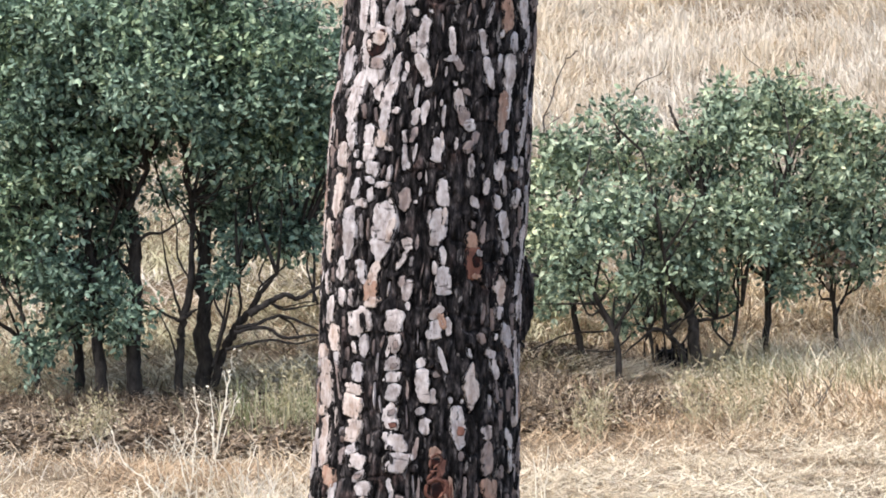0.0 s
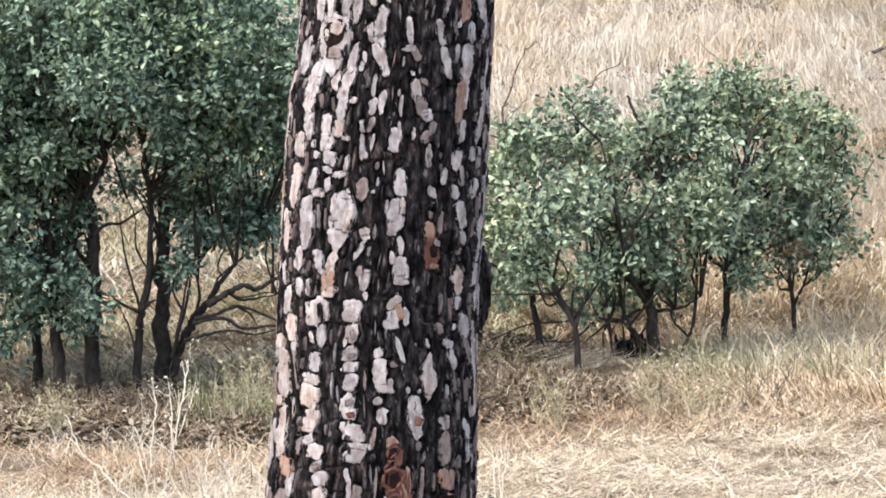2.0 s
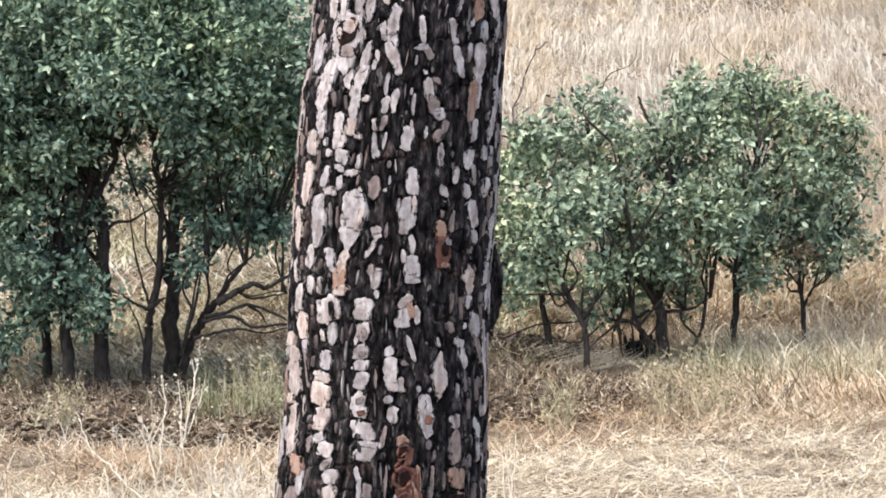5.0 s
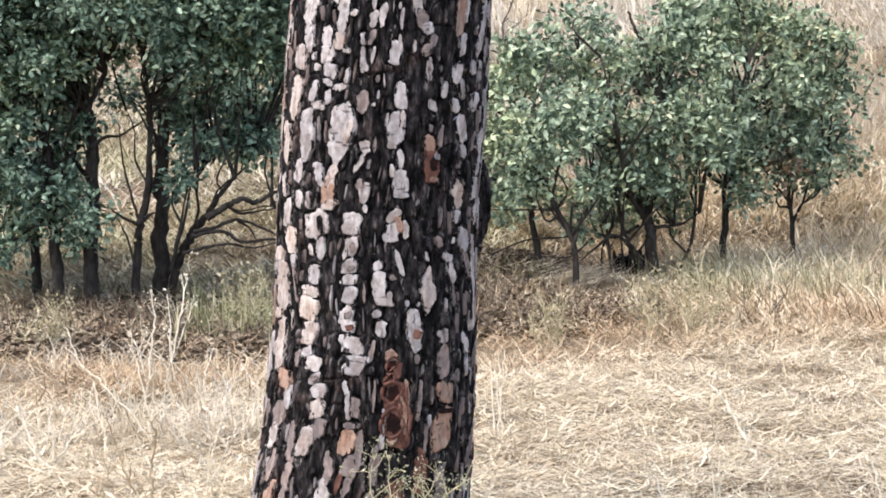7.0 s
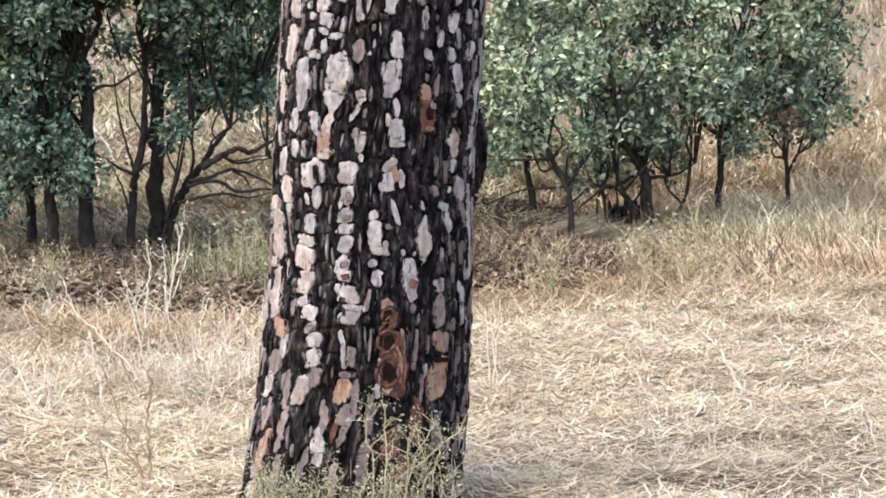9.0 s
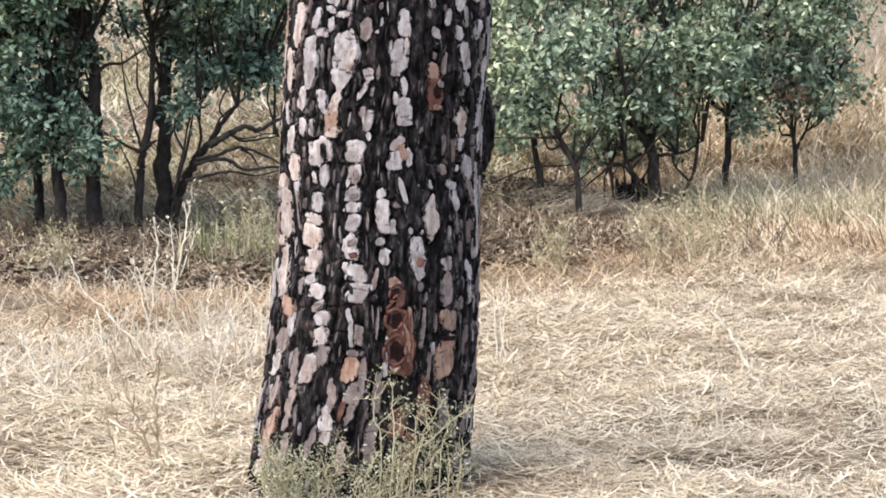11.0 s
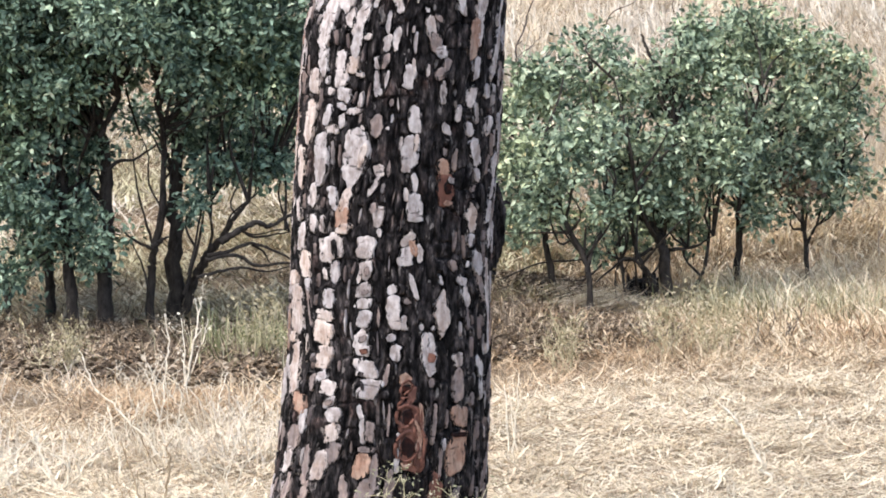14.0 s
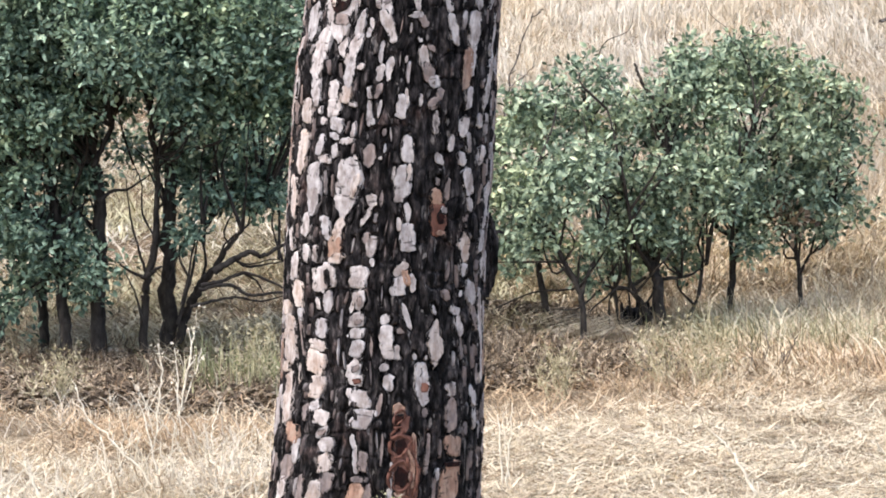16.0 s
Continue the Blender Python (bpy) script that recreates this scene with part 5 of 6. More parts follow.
def tussocks(name, label, mat, x, y, blades, height, width, lean, drift=0.5):
    """Tufts of arching blades that spring from shared roots; neighbouring tufts lean the same way."""
    n = len(x) * blades
    size = np.repeat(RNG.uniform(0.6, 1.25, len(x)), blades)
    flow = np.repeat(2 * np.pi * wave(x * 0.45, y * 0.45, 31), blades)
    bx = np.repeat(x, blades) + RNG.normal(0, 0.035, n) * size
    by = np.repeat(y, blades) + RNG.normal(0, 0.035, n) * size
    turn = np.where(RNG.rand(n) < drift, flow + RNG.normal(0, 0.5, n), RNG.uniform(0, 2 * np.pi, n))
    g = Geo()
    g.blades(np.stack([bx, by, ground_z(bx, by) - 0.01], 1), RNG.uniform(*height, n) * size, RNG.uniform(*width, n), turn, RNG.uniform(*lean, n), RNG.uniform(0.3, 1.1, n))
    ob = new(name, g.mesh(name))
    ob.data.materials.append(mat)
    return tagged(ob, label, "grass", kind="stuff")


# mown straw, lying on the strip; its far edge runs up to the right
def mown(x, y):
    return y < 10.3 + 0.85 * np.clip(x, 0, 3) - 1.2 * np.clip(-x, 0, 0.8) + RNG.normal(0, 0.40, len(x))


x, y = scatter(250000, -2.6, 3.0, 6.2, 13.2, 0.70, 6.0, 1)
keep = mown(x, y)
x, y = x[keep], y[keep]
more = scatter(70000, -2.6, 3.0, 6.2, 10.2)
keep = mown(*more)
more = more[0][keep], more[1][keep]
x, y = np.concatenate([x, more[0]]), np.concatenate([y, more[1]])
turn = RNG.normal(0.05, 0.8, len(x)) + np.pi * RNG.randint(0, 2, len(x))
grass("mown_straw", "pale mown straw lying flat on the ground", STRAW, x, y, (0.03, 0.12), (0.0035, 0.0075), (1.25, 1.62), (-0.40, 0.35), 0.05, turn)
x, y = scatter(60000, -2.6, 3.0, 5.6, 13.0, 0.5, 2.5)
keep = mown(x, y)
x, y = x[keep], y[keep]
grass("stubble", "short upright cut straw stubble", STRAW, x, y, (0.02, 0.08), (0.003, 0.006), (0.1, 1.2), (-0.3, 1.2))
# tangled dry weeds between the straw and the oaks
x, y = scatter(120000, -3.6, 3.6, 8.8, 12.8, 0.75, 2.0, 8)
keep = ~mown(x, y) & (RNG.rand(len(x)) < np.where(x < -0.4, np.clip((11.9 - y) / 2.2, 0.05, 1) * 0.7, np.where((x < 0.9) & (y > 10.9), 0.28, 0.5)))
x, y = x[keep], y[keep]
grass("tangled_weeds", "tangled bleached weeds at the edge of the straw", VERGE, x, y, (0.05, 0.17), (0.003, 0.006), (0.9, 1.6), (-1.2, 1.0), 0.05)
x, y = scatter(70000, -0.2, 4.0, 11.2, 14.8, 0.75, 2.6, 2)
keep = (y > 11.9 - 0.15 * x) & (RNG.rand(len(x)) < np.clip(np.where(x < 1.1, 0.10 + 0.8 * (x - 0.9), 0.26 - 0.2 * (x - 1.1)), 0.05, 1))
x, y = x[keep], y[keep]
grass("verge_weeds", "brown dry weeds along the foot of the slope", VERGE, x, y, (0.05, 0.20), (0.003, 0.007), (0.9, 1.6), (-1.2, 1.0), 0.05)
x, y = scatter(52000, -4.0, 4.2, 11.0, 15.2, 0.7, 2.4, 3)
keep = (x > -0.3) | (y > 13.2) | (RNG.rand(len(x)) < 0.25)
x, y = x[keep], y[keep]
turn = RNG.normal(0.0, 0.8, len(x)) + np.pi * RNG.randint(0, 2, len(x))
grass("shaded_grass", "thin dry grass lying under the oaks", VERGE, x, y, (0.05, 0.18), (0.003, 0.007), (0.9, 1.6), (-0.8, 0.8), 0.04, turn)
g = RNG.normal(0, 1, (600, 2)) * (0.26, 0.25) + (1.38, 13.1)
grass("green_grass", "half-green weeds at the foot of the slope", GREEN_GRASS, g[:, 0], g[:, 1], (0.06, 0.26), (0.004, 0.008), (0.1, 0.9), (0.0, 1.2))
x, y = scatter(70000, 0.4, 4.4, 11.6, 15.4, 0.7, 2.8, 6)
keep = RNG.rand(len(x)) < np.clip((x - 0.5) * 1.3, 0, 1) * np.clip((y - 11.9) / 1.3, 0, 1)
x, y = x[keep], y[keep]
grass("slope_grass", "bleached dry grass at the foot of the slope", STRAW, x, y, (0.05, 0.17), (0.004, 0.008), (1.0, 1.65), (-1.0, 1.0), 0.05)
x, y = scatter(48000, 0.7, 4.4, 12.4, 16.6, 0.5, 2.2, 12)
keep = RNG.rand(len(x)) < np.clip((x - 0.7) * 1.5, 0, 1) * np.clip(y - 12.3, 0, 1)
x, y = x[keep], y[keep]
grass("slope_grass", "pale dry grass pressed flat below the thicket", STRAW, x, y, (0.06, 0.20), (0.004, 0.009), (1.1, 1.6), (-0.8, 0.6), 0.07)
# straw blown into the litter
x, y = scatter(16000, -2.6, -0.3, 9.6, 12.4, 0.7, 3.0, 21)
keep = RNG.rand(len(x)) < np.clip((12.4 - y) / 2.2, 0, 1)
turn = RNG.normal(0.0, 0.7, len(x)) + np.pi * RNG.randint(0, 2, len(x))
grass("strewn_straw", "loose straw strewn over the leaf litter", VERGE, x[keep], y[keep], (0.04, 0.14), (0.0035, 0.007), (1.0, 1.6), (-0.5, 0.4), 0.05, turn[keep])
# thin straw over the rest of the strip
x, y = scatter(30000, -6.0, 6.0, -5.0, 5.6)
grass("mown_straw", "pale mown straw strewn thinly over the strip", STRAW, x, y, (0.06, 0.25), (0.004, 0.009), (1.2, 1.6), (-0.6, 0.6), 0.03)
# the hillside: bleached grass in drifts that lean together, over flattened older growth
x, y = scatter(12500, -3.2, 4.6, 15.4, 24.0, 0.50, 2.2, 4)
keep = (x > -0.2) | (y > 18.5)
tussocks("hill_grass", "tall bleached dry grass covering the hillside", HILL_GRASS, x[keep], y[keep], 15, (0.10, 0.34), (0.005, 0.011), (0.05, 1.1), 0.6)
x, y = scatter(4200, 0.3, 4.8, 14.0, 22.0, 0.62, 1.6, 14)
tussocks("fallen_hill_grass", "flattened brownish dry grass on the hillside", STRAW, x, y, 14, (0.10, 0.32), (0.007, 0.014), (0.9, 1.5), 0.75)
x, y = scatter(70000, -4.2, 4.6, 15.0, 24.0, 0.4, 1.0, 5)
grass("fallen_hill_grass", "flattened dry grass on the hillside", HILL_GRASS, x, y, (0.07, 0.24), (0.006, 0.013), (0.9, 1.5), (-0.5, 0.6), 0.06)
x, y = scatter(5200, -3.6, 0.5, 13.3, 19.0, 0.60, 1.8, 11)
tussocks("fallen_hill_grass", "tan dry grass lying behind the oak stems", SHADE_TAN_GRASS, x, y, 14, (0.10, 0.30), (0.006, 0.013), (0.8, 1.5), 0.7)
# coarse flattened tufts in the shade of the oaks
x, y = scatter(900, 1.25, 3.4, 13.5, 15.6, 0.6, 2.2, 24)
tussocks("slope_tuft", "bleached grass standing on the slope under the small oaks", STRAW, x, y, 16, (0.12, 0.30), (0.006, 0.011), (0.2, 1.2), 0.4)
x, y = scatter(700, 1.45, 3.4, 13.3, 15.4, 0.6, 2.2, 23)
tussocks("shade_tuft", "coarse bleached straw tufts under the small oaks", STRAW, x, y, 14, (0.12, 0.28), (0.008, 0.014), (0.6, 1.4), 0.4)
x, y = scatter(1000, 0.8, 3.4, 13.2, 15.6, 0.6, 2.6, 19)
tussocks("shade_tuft", "coarse flattened pale grass under the thicket", STRAW, x, y, 16, (0.10, 0.26), (0.008, 0.014), (0.8, 1.5), 0.5)
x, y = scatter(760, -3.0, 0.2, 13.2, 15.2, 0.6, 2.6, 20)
tussocks("shade_tuft", "coarse flattened tan grass behind the oak stems", SHADE_TAN_GRASS, x, y, 14, (0.10, 0.26), (0.008, 0.015), (0.8, 1.5), 0.5)
# tangled tufts at the foot of the slope
x, y = scatter(1500, 0.75, 4.2, 11.9, 15.6, 0.75, 2.2, 15)
keep = y > 12.6 - 0.35 * x + RNG.normal(0, 0.15, len(x))
keep &= (y < 13.3) | (x < 1.5)
tussocks("slope_tuft", "tan arching dry grass tufts below the thicket", VERGE, x[keep], y[keep], 30, (0.12, 0.30), (0.004, 0.008), (0.5, 1.5), 0.45)
x, y = scatter(420, 1.5, 3.2, 12.9, 13.7, 0.55, 2.4, 25)
tussocks("slope_tuft", "tall pale tangled grass in front of the small oaks", STRAW, x, y, 12, (0.16, 0.36), (0.006, 0.010), (0.2, 1.3), 0.25)
x, y = scatter(200, 1.2, 3.0, 12.8, 13.5, 0.55, 2.4, 26)
tussocks("slope_tuft", "yellow-green curly weeds in front of the small oaks", WEED_LEAF, x, y, 14, (0.16, 0.34), (0.005, 0.009), (0.1, 1.3), 0.2)
x, y = scatter(260, 1.25, 2.9, 12.6, 13.4, 0.6, 2.2, 22)
tussocks("slope_tuft", "bleached grass standing in front of the thicket", STRAW, x, y, 18, (0.12, 0.30), (0.004, 0.007), (0.3, 1.4), 0.3)
x, y = scatter(300, 1.05, 3.0, 12.5, 13.7, 0.6, 2.2, 18)
tussocks("slope_tuft", "tall half-green dry weeds in front of the thicket", DRY_LEAF, x, y, 16, (0.14, 0.34), (0.004, 0.008), (0.1, 1.2), 0.3)
x, y = scatter(900, 0.9, 4.2, 12.2, 16.0, 0.75, 2.2, 16)
tussocks("slope_tuft", "bleached dry grass tufts below the thicket", STRAW, x, y, 22, (0.10, 0.26), (0.004, 0.008), (0.6, 1.5), 0.5)
x, y = scatter(900, -2.4, -0.3, 8.4, 11.6, 0.75, 2.4, 17)
keep = RNG.rand(len(x)) < np.clip((10.9 - y) / 1.4, 0, 1)
x, y = x[keep], y[keep]
tussocks("pale_tuft", "pale feathery dry weeds at the edge of the straw", HILL_GRASS, x, y, 16, (0.06, 0.20), (0.003, 0.006), (0.1, 1.2), 0.3)
g = RNG.normal(0, 1, (1500, 2)) * (0.17, 0.15) + (0.74, 13.30)
grass("pressed_straw", "pale pressed straw under the oak thicket", STRAW, g[:, 0], g[:, 1], (0.08, 0.24), (0.006, 0.011), (1.3, 1.6), (-0.4, 0.3), 0.10, RNG.normal(0.1, 0.5, 1500))
# half-green tuft beside the oaks
g = RNG.normal(0, 1, (700, 2)) * (0.15, 0.34) + (-0.86, 12.05)
grass("green_grass", "half-green grass tuft at the edge of the shade", GREEN_GRASS, g[:, 0], g[:, 1], (0.06, 0.30), (0.003, 0.008), (0.0, 1.0), (-0.4, 1.6))


# dead leaves under the oaks
def litter(name, label, n, x0, x1, y0, y1):
    x, y = scatter(n, x0, x1, y0, y1, 0.45, 1.8, 7)
    g = Geo()
    n = len(x)
    L = RNG.uniform(0.018, 0.042, n)
    c = np.stack([x, y, ground_z(x, y) + RNG.uniform(0.0, 0.05, n)], 1)
    g.leaves(c, RNG.normal(0, 1, (n, 3)) * (1, 1, 0.25), RNG.normal(0, 0.35, (n, 3)) + (0, 0, 1), L, L * 0.6)
    ob = new(name, g.mesh(name))
    ob.data.materials.append(LITTER)
    tagged(ob, label, "leaf litter", kind="stuff")


# fine dead brush in front of and under the oaks
for x0, x1, y0, y1, n in ((0.85, 1.5, 13.4, 14.6, 1800), (-2.8, -0.3, 13.1, 14.6, 4500), (-0.1, 0.85, 11.8, 13.9, 9500), (-2.6, -0.4, 11.2, 13.2, 8500)):
    x, y = scatter(n, x0, x1, y0, y1, 0.7, 3.0, 9)
    grass("dead_brush", "fine brown dead twigs and stems on the ground", LITTER, x, y, (0.05, 0.20), (0.003, 0.006), (0.9, 1.6), (-1.2, 0.9), 0.06)


litter("leaf_litter", "brown dead leaves on the ground under the oaks", 48000, -3.6, -0.4, 10.9, 13.2)
litter("leaf_litter", "brown dead leaves and debris below the oak thicket", 25000, -0.1, 1.0, 11.7, 14.0)

def weed(name, label, stems, mat, kind):
    """A weed of a few stems; kind 0 bare, 1 with small leaves along side twigs, 2 with dry heads, 3 with larger half-dry leaves."""
    rng = np.random.RandomState(len(label) + int(abs(stems[0][1][0][0]) * 1000))
    base = np.array(stems[0][1][0])
    ob = thing(name, base, label, "weed", "weeds in the straw")
    for r, pts in stems:
        line = smooth_line(pts, 5) - base
        line[1:] += rng.normal(0, r * 0.8, (len(line) - 1, 3))
        g = Geo()
        g.tube(line, [r, r * 0.8, r * 0.45], 5)
        stem = part("stem", g, mat, ob, "", True)
        tips, g = [], Geo()
        for k in range(4, len(line) - 1, 2 if kind in (1, 3) else 3):
            for _ in range(2 if kind == 1 else 1):
                end = line[k] + (rng.normal(0, 1, 3) * (0.028, 0.02, 0.014) + (0, 0, rng.uniform(0.015, 0.05))) * (1.5 if kind == 3 else 1)
                g.tube([line[k], (line[k] + end) / 2 + rng.normal(0, 0.004, 3), end], [r * 0.5, r * 0.4, r * 0.25], 4)
                tips.append(end)
        part("side_twig", g, mat, stem)["kind"] = "stuff"
        if kind:
            tips = np.array(tips + [line[-1], line[-3]])
            g = Geo()
            leafy(g, tips, 0.022 if kind == 3 else 0.009, 6 if kind > 1 else 9, (0.015, 0.010, 0.013, 0.020)[kind], rng, 0.6)
            part("seed_head" if kind == 2 else "leaf", g, (WEED_LEAF, WEED_LEAF, PALE_STEM, DRY_LEAF)[kind], stem)["kind"] = "stuff"
    return ob


weed("dry_stalk", "tall pale dry thistle stalk with small heads", [(0.0045, [(-1.048, 10.760, 0.001), (-1.023, 10.780, 0.108), (-1.002, 10.800, 0.237), (-0.986, 10.820, 0.322), (-0.981, 10.840, 0.372)]),
     (0.0030, [(-1.051, 10.840, 0.002), (-1.056, 10.860, 0.164), (-1.064, 10.880, 0.272)]),
     (0.0030, [(-1.050, 10.920, 0.002), (-0.998, 10.940, 0.155), (-0.966, 10.960, 0.264)])], PALE_STEM, 2)

weed("dry_stalk", "pale dry stalk bent to one side", [(0.0035, [(-1.050, 9.990, -0.001), (-1.043, 10.010, 0.159), (-1.032, 10.030, 0.279), (-1.041, 10.050, 0.368)]),
     (0.0028, [(-1.050, 9.990, -0.001), (-1.075, 10.010, 0.119), (-1.107, 10.030, 0.197)])], PALE_STEM, 2)

weed("dry_stalk", "forked pale dry stalks in the straw", [(0.0055, [(-1.164, 8.250, -0.001), (-1.205, 8.270, 0.072), (-1.243, 8.290, 0.153), (-1.266, 8.310, 0.209)]),
     (0.0042, [(-1.159, 8.250, -0.001), (-1.149, 8.270, 0.089), (-1.146, 8.290, 0.170)]),
     (0.0042, [(-1.153, 8.250, -0.001), (-1.111, 8.270, 0.089), (-1.076, 8.290, 0.136)]),
     (0.0040, [(-1.133, 8.200, -0.001), (-1.171, 8.220, 0.046), (-1.220, 8.240, 0.127)])], PALE_STEM, 0)

weed("dry_stalk", "long pale dry stem leaning over the straw", [(0.0035, [(-0.895, 8.720, -0.000), (-0.975, 8.740, 0.121), (-1.065, 8.760, 0.207), (-1.138, 8.780, 0.276), (-1.175, 8.800, 0.362)]),
     (0.0030, [(-0.904, 8.720, -0.000), (-0.919, 8.740, 0.121), (-0.950, 8.760, 0.243), (-0.969, 8.780, 0.311)])], PALE_STEM, 0)

weed("dry_stalk", "branched brown dry weed in the straw", [(0.0042, [(-0.752, 7.240, -0.000), (-0.751, 7.260, 0.100), (-0.758, 7.280, 0.186), (-0.749, 7.300, 0.272), (-0.770, 7.320, 0.306)]),
     (0.0034, [(-0.755, 7.240, -0.000), (-0.797, 7.260, 0.115), (-0.836, 7.280, 0.201), (-0.874, 7.300, 0.316)]),
     (0.0034, [(-0.758, 7.320, -0.001), (-0.814, 7.340, 0.071), (-0.868, 7.360, 0.112), (-0.892, 7.380, 0.184)]),
     (0.0030, [(-0.844, 8.100, -0.000), (-0.794, 8.120, -0.037), (-0.755, 8.140, -0.082)]),
     (0.0030, [(-0.855, 7.240, -0.000), (-0.874, 7.260, 0.085), (-0.888, 7.280, 0.156)]),
     (0.0030, [(-0.897, 8.720, -0.000), (-0.941, 8.740, 0.032), (-0.987, 8.760, 0.109), (-1.024, 8.780, 0.169)])], BROWN_STEM, 0)

weed("dry_stalk", "pale broken stem lying aslant", [(0.0065, [(0.951, 8.450, -0.000), (0.927, 8.470, 0.057), (0.894, 8.490, 0.123), (0.862, 8.510, 0.181), (0.824, 8.530, 0.221)])], PALE_STEM, 0)

weed("dry_stalk", "pale straws standing beside the trunk", [(0.0030, [(0.168, 9.070, -0.001), (0.163, 9.090, 0.125), (0.156, 9.110, 0.234)]),
     (0.0030, [(0.181, 9.070, -0.001), (0.192, 9.090, 0.144), (0.202, 9.110, 0.271)]),
     (0.0025, [(0.198, 9.190, -0.001), (0.184, 9.210, 0.071), (0.176, 9.230, 0.162)])], PALE_STEM, 0)

weed("dry_stalk", "thin upright pale straws", [(0.0025, [(0.755, 7.740, -0.002), (0.753, 7.760, 0.074), (0.753, 7.780, 0.134)]),
     (0.0025, [(0.771, 7.740, -0.002), (0.769, 7.760, 0.082), (0.766, 7.780, 0.150)]),
     (0.0028, [(0.618, 7.690, -0.000), (0.600, 7.710, 0.051), (0.589, 7.730, 0.095)])], PALE_STEM, 0)

weed("dry_stalk", "pale broken stems in the straw", [(0.0040, [(1.516, 9.190, -0.001), (1.472, 9.210, 0.052), (1.409, 9.230, 0.106), (1.389, 9.250, 0.122)]),
     (0.0030, [(1.243, 7.910, 0.000), (1.230, 7.930, 0.061), (1.208, 7.950, 0.123)])], PALE_STEM, 0)

weed("bare_sapling", "thin bare grey sapling twig behind the pine", [(0.0070, [(0.310, 15.410, 0.393), (0.298, 15.430, 0.794), (0.310, 15.450, 1.070), (0.335, 15.470, 1.255), (0.375, 15.490, 1.408), (0.446, 15.510, 1.577), (0.514, 15.530, 1.654)]),
     (0.0040, [(0.310, 15.410, 0.393), (0.328, 15.430, 0.855), (0.338, 15.450, 1.193), (0.396, 15.470, 1.270), (0.468, 15.490, 1.331)])], DEAD_BARK, 0)

weed("green_weed", "half-green bushy weed at the foot of the pine", [(0.0022, [(-0.427, 6.720, -0.110), (-0.441, 6.740, 0.056), (-0.428, 6.760, 0.102), (-0.450, 6.780, 0.148)]),
     (0.0022, [(-0.358, 6.720, -0.110), (-0.380, 6.740, 0.037), (-0.394, 6.760, 0.083), (-0.402, 6.780, 0.129)]),
     (0.0019, [(-0.304, 6.720, -0.110), (-0.305, 6.740, 0.037), (-0.326, 6.760, 0.083)]),
     (0.0019, [(-0.249, 6.720, -0.110), (-0.264, 6.740, 0.027), (-0.292, 6.760, 0.073), (-0.285, 6.780, 0.098)]),
     (0.0019, [(-0.208, 6.720, -0.110), (-0.188, 6.740, 0.027), (-0.196, 6.760, 0.073), (-0.169, 6.780, 0.119)]),
     (0.0015, [(-0.331, 6.720, -0.110), (-0.359, 6.740, 0.016), (-0.367, 6.760, 0.062)]),
     (0.0019, [(-0.413, 6.720, -0.110), (-0.393, 6.740, 0.016), (-0.401, 6.760, 0.052)])], WEED_STEM, 1)

weed("green_weed", "thin-stemmed yellow-green weed against the trunk", [(0.0025, [(-0.126, 6.720, -0.110), (-0.093, 6.740, 0.110), (-0.031, 6.760, 0.169), (0.024, 6.780, 0.214), (0.076, 6.800, 0.245)]),
     (0.0022, [(-0.140, 6.720, -0.110), (-0.127, 6.740, 0.138), (-0.127, 6.760, 0.203), (-0.134, 6.780, 0.310)]),
     (0.0022, [(-0.120, 6.720, -0.110), (-0.065, 6.740, 0.151), (-0.031, 6.760, 0.217), (-0.004, 6.780, 0.262)]),
     (0.0019, [(-0.167, 6.720, -0.110), (-0.154, 6.740, 0.138), (-0.175, 6.760, 0.231), (-0.161, 6.780, 0.310)]),
     (0.0019, [(-0.086, 6.720, -0.110), (-0.072, 6.740, 0.138), (-0.072, 6.760, 0.217)]),
     (0.0017, [(-0.017, 6.720, -0.110), (-0.011, 6.740, 0.138), (0.010, 6.760, 0.203)])], WEED_STEM, 1)

weed("green_weed", "low weed beside the trunk", [(0.0019, [(0.023, 6.720, -0.110), (0.037, 6.740, 0.110), (0.044, 6.760, 0.148)]),
     (0.0019, [(-0.004, 6.720, -0.110), (0.010, 6.740, 0.096), (0.024, 6.760, 0.134)]),
     (0.0019, [(-0.052, 6.720, -0.110), (-0.038, 6.740, 0.096), (-0.024, 6.760, 0.134)])], WEED_STEM, 1)

def bushy_weed(label, x, y, spread, height, count, mat, kind, r):
    """A tangled weed: wavy stems that fan out from one root."""
    stems = []
    for _ in range(count):
        bx = x + RNG.uniform(-0.55, 0.55) * spread
        by = y + RNG.uniform(-0.03, 0.03)
        bz = float(ground_z(bx, by)) - 0.01
        h, out = height * RNG.uniform(0.45, 1.0), (bx - x) * RNG.uniform(0.3, 1.6) + RNG.uniform(-0.035, 0.035)
        pts = [(bx, by, bz)]
        for share in (0.35, 0.7, 1.0):
            pts.append((bx + out * share + RNG.uniform(-0.02, 0.02), by + RNG.uniform(-0.03, 0.03), bz + h * share))
        stems.append((r * RNG.uniform(0.7, 1.1), pts))
    weed("dry_weed", label, stems, mat, kind)


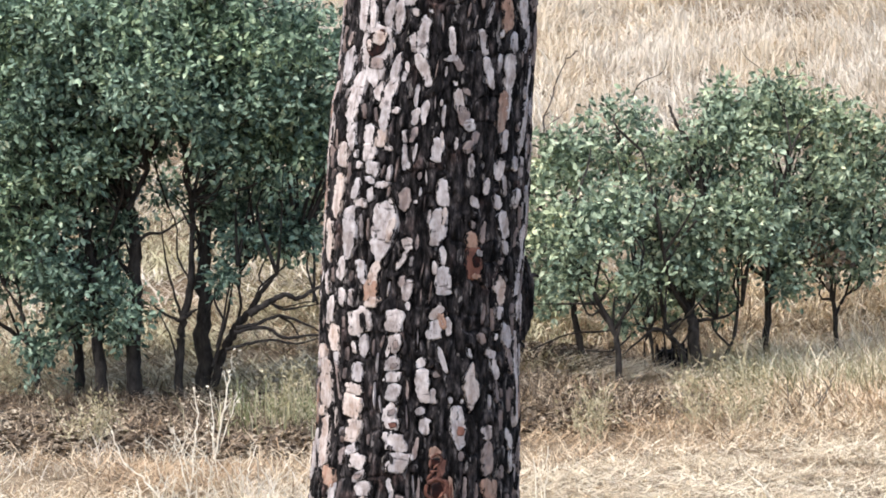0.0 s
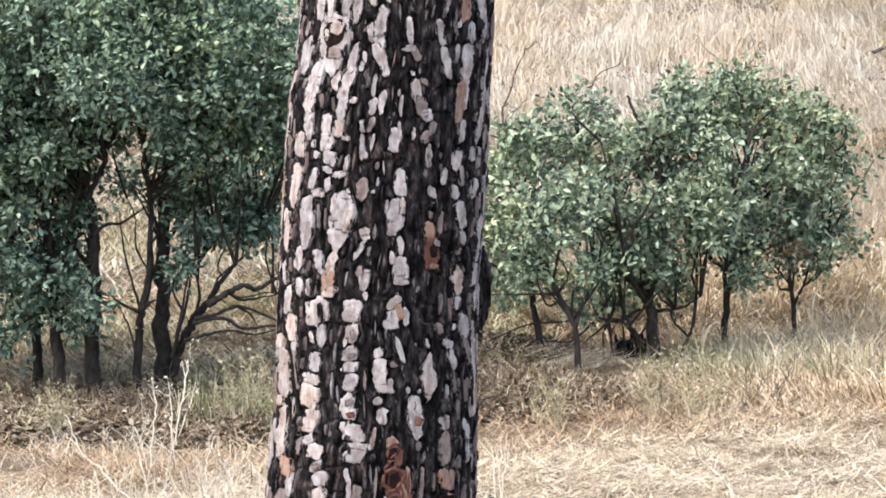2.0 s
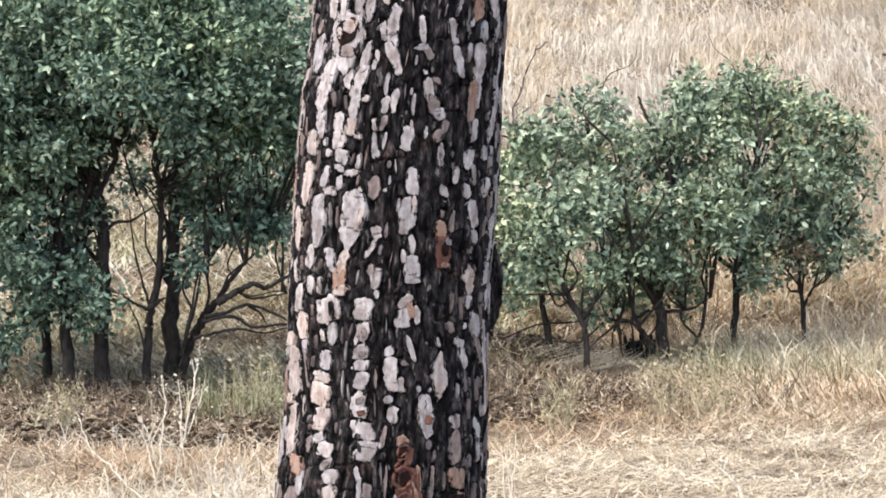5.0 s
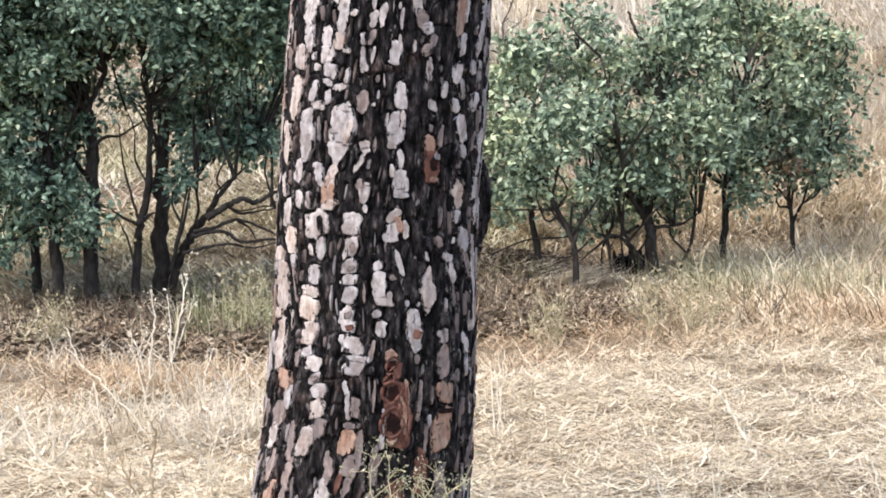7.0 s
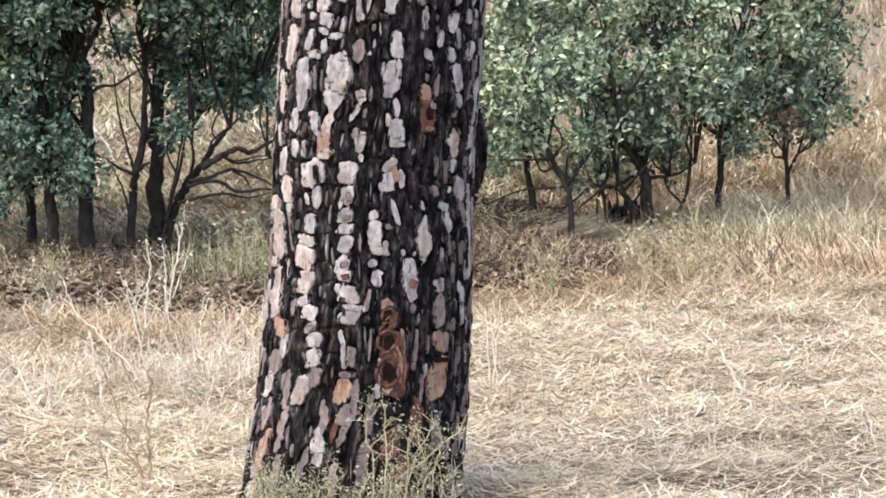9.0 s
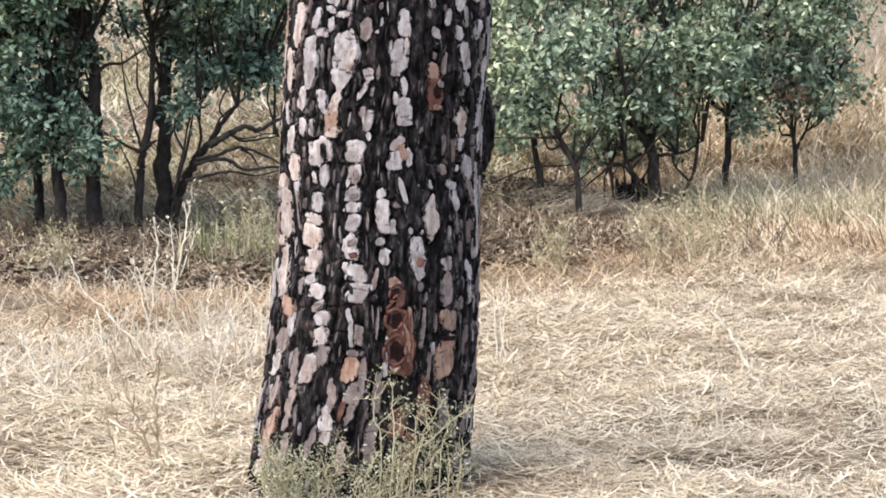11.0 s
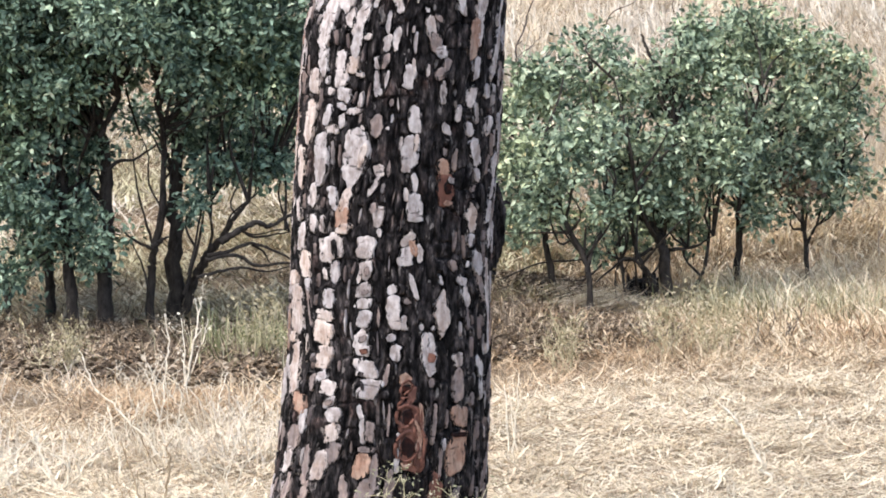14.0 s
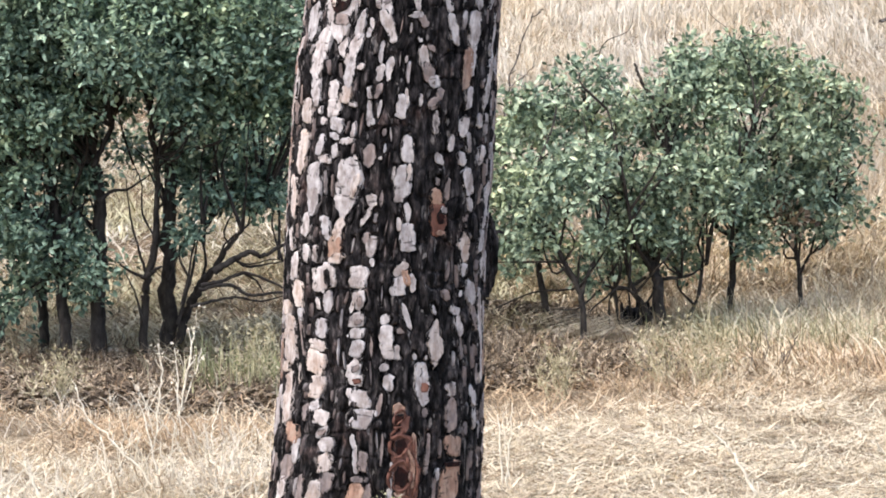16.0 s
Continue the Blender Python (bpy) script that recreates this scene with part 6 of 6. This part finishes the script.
bushy_weed("half-dry bushy weed at the foot of a leaning oak", 1.11, 11.74, 0.11, 0.36, 10, WEED_STEM, 3, 0.0032)
bushy_weed("tangled yellow-green weed below the thicket", 0.91, 11.78, 0.08, 0.26, 8, WEED_STEM, 3, 0.0032)
bushy_weed("low curly dry weed below the thicket", 0.43, 11.43, 0.09, 0.23, 8, WEED_STEM, 3, 0.0032)
bushy_weed("tangled reddish-brown dry weed on the slope", 1.38, 12.12, 0.10, 0.19, 7, DEAD_BARK, 0, 0.0026)
bushy_weed("half-green dry weed beside the shaded grass", -0.84, 11.63, 0.10, 0.33, 9, WEED_STEM, 3, 0.0032)
bushy_weed("low tangled dry weed in the leaf litter", -1.59, 11.10, 0.11, 0.19, 9, WEED_STEM, 3, 0.0032)
bushy_weed("pale tangled dry weed at the edge of the straw", -1.21, 10.59, 0.10, 0.21, 8, PALE_STEM, 0, 0.0026)

# more dry stalks, strewn over the straw beside the pine
for k in range(34):
    bx, by = RNG.uniform(-2.0, -0.45), RNG.uniform(7.3, 10.2)
    stems = []
    for _ in range(RNG.randint(2, 5)):
        p = np.array([bx, by, float(ground_z(bx, by)) - 0.01])
        way = np.array([RNG.normal(0, 0.6), RNG.normal(0, 0.3), 1.0])
        pts = [tuple(p)]
        for _ in range(4):
            p = p + way / np.linalg.norm(way) * RNG.uniform(0.035, 0.085)
            way = way + RNG.normal(0, 0.35, 3) * (1, 0.5, 0.5)
            pts.append(tuple(p))
        stems.append((RNG.uniform(0.0017, 0.0030), pts))
    weed("dry_stalk", "pale dry branching stalks standing in the straw", stems, PALE_STEM, int(k % 9 == 0) * 2)


# dense low weeds round the foot of the pine
def foot_weed(label, x, y, spread, height, count):
    """Curly, finely branched stems crowded over one patch."""
    stems = []
    for _ in range(count):
        p = np.array([x + RNG.uniform(-1, 1) * spread, y + RNG.uniform(-0.06, 0.04), -0.06])
        way = np.array([RNG.normal(0, 0.35), RNG.normal(0, 0.15), 1.0])
        h = height * RNG.uniform(0.55, 1.05) + 0.06
        pts = [tuple(p)]
        for _ in range(5):
            p = p + way / np.linalg.norm(way) * h / 5
            way = way + RNG.normal(0, 0.38, 3) * (1, 0.4, 0.3)
            pts.append(tuple(p))
        stems.append((RNG.uniform(0.0011, 0.0018), pts))
    weed("green_weed", label, stems, WEED_STEM, 1)


foot_weed("dense grey-green weed at the foot of the pine", -0.30, 6.70, 0.09, 0.19, 8)
foot_weed("half-dry weed with curly stems against the trunk", -0.38, 6.74, 0.05, 0.15, 3)
foot_weed("thin yellowish weed against the charred bark", -0.08, 6.74, 0.09, 0.17, 4)


def stump():
    # a low charred stump under the thicket, with a splintered rim
    base = np.array((0.90, 13.62, float(ground_z(0.90, 13.62))))
    ob = thing("tree_stump", base, "low charred stump among dead twigs", "stump")
    g = Geo()
    g.tube([(0, 0, -0.05), (0, 0, 0.0), (0.005, 0, 0.08), (0.01, 0, 0.15), (0.012, 0, 0.155)], [0.10, 0.088, 0.078, 0.066, 0.02], 14, 0.6, 3)
    for k in range(9):
        a = k * 0.7
        p = np.array((0.068 * math.cos(a), 0.068 * math.sin(a), 0.11))
        g.tube([p, p * 1.05 + (0, 0, 0.04), p * 1.1 + (0, 0, 0.045 + 0.012 * (k % 3))], [0.014, 0.010, 0.006], 5, 0.6, k)
    part("stump_body", g, CHAR, ob, "", True)


stump()


def fallen_branch(x, y, turn, length, r):
    # a dead branch on the ground, with a few side twigs
    base = np.array((x, y, float(ground_z(x, y)) + r + 0.008))
    ob = thing("fallen_branch", base, "dead grey branch lying in the litter", "branch", "fallen branches")
    d = np.array((math.cos(turn), math.sin(turn), 0.0))
    pts = [d * length * (s - 0.5) + RNG.normal(0, 0.02, 3) * (1, 1, 0.3) + (0, 0, 0.03 * math.sin(s * 5)) for s in np.linspace(0, 1, 5)]
    g = Geo()
    line = smooth_line(pts, 4)
    g.tube(line, [r, r * 0.8, r * 0.4], 6, 0.5, int(x * 50) % 90)
    part("branch", g, DEAD_BARK, ob, "", True)
    for k in (5, 9, 13):
        g = Geo()
        way = d * 0.5 + RNG.normal(0, 0.5, 3) * (1, 1, 0.3) + (0, 0, 0.35)
        g.tube(smooth_line([line[k], line[k] + way * 0.06, line[k] + way * 0.13 + RNG.normal(0, 0.01, 3)], 3), [r * 0.5, r * 0.3, 0.001], 4)
        part("side_twig", g, DEAD_BARK, ob)


for k in range(16):
    fallen_branch(RNG.uniform(0.1, 1.3), RNG.uniform(11.9, 13.6), RNG.normal(0.2, 0.6), RNG.uniform(0.2, 0.5), RNG.uniform(0.004, 0.009))
for k in range(10):
    fallen_branch(RNG.uniform(-2.1, -0.6), RNG.uniform(11.2, 13.2), RNG.normal(0.0, 0.5), RNG.uniform(0.15, 0.45), RNG.uniform(0.003, 0.008))
for x, y, turn in ((2.95, 18.6, -0.7), (3.1, 18.2, -0.4), (2.9, 17.4, 0.3), (3.2, 19.4, 0.8)):
    fallen_branch(x, y, turn, 0.8, 0.014)
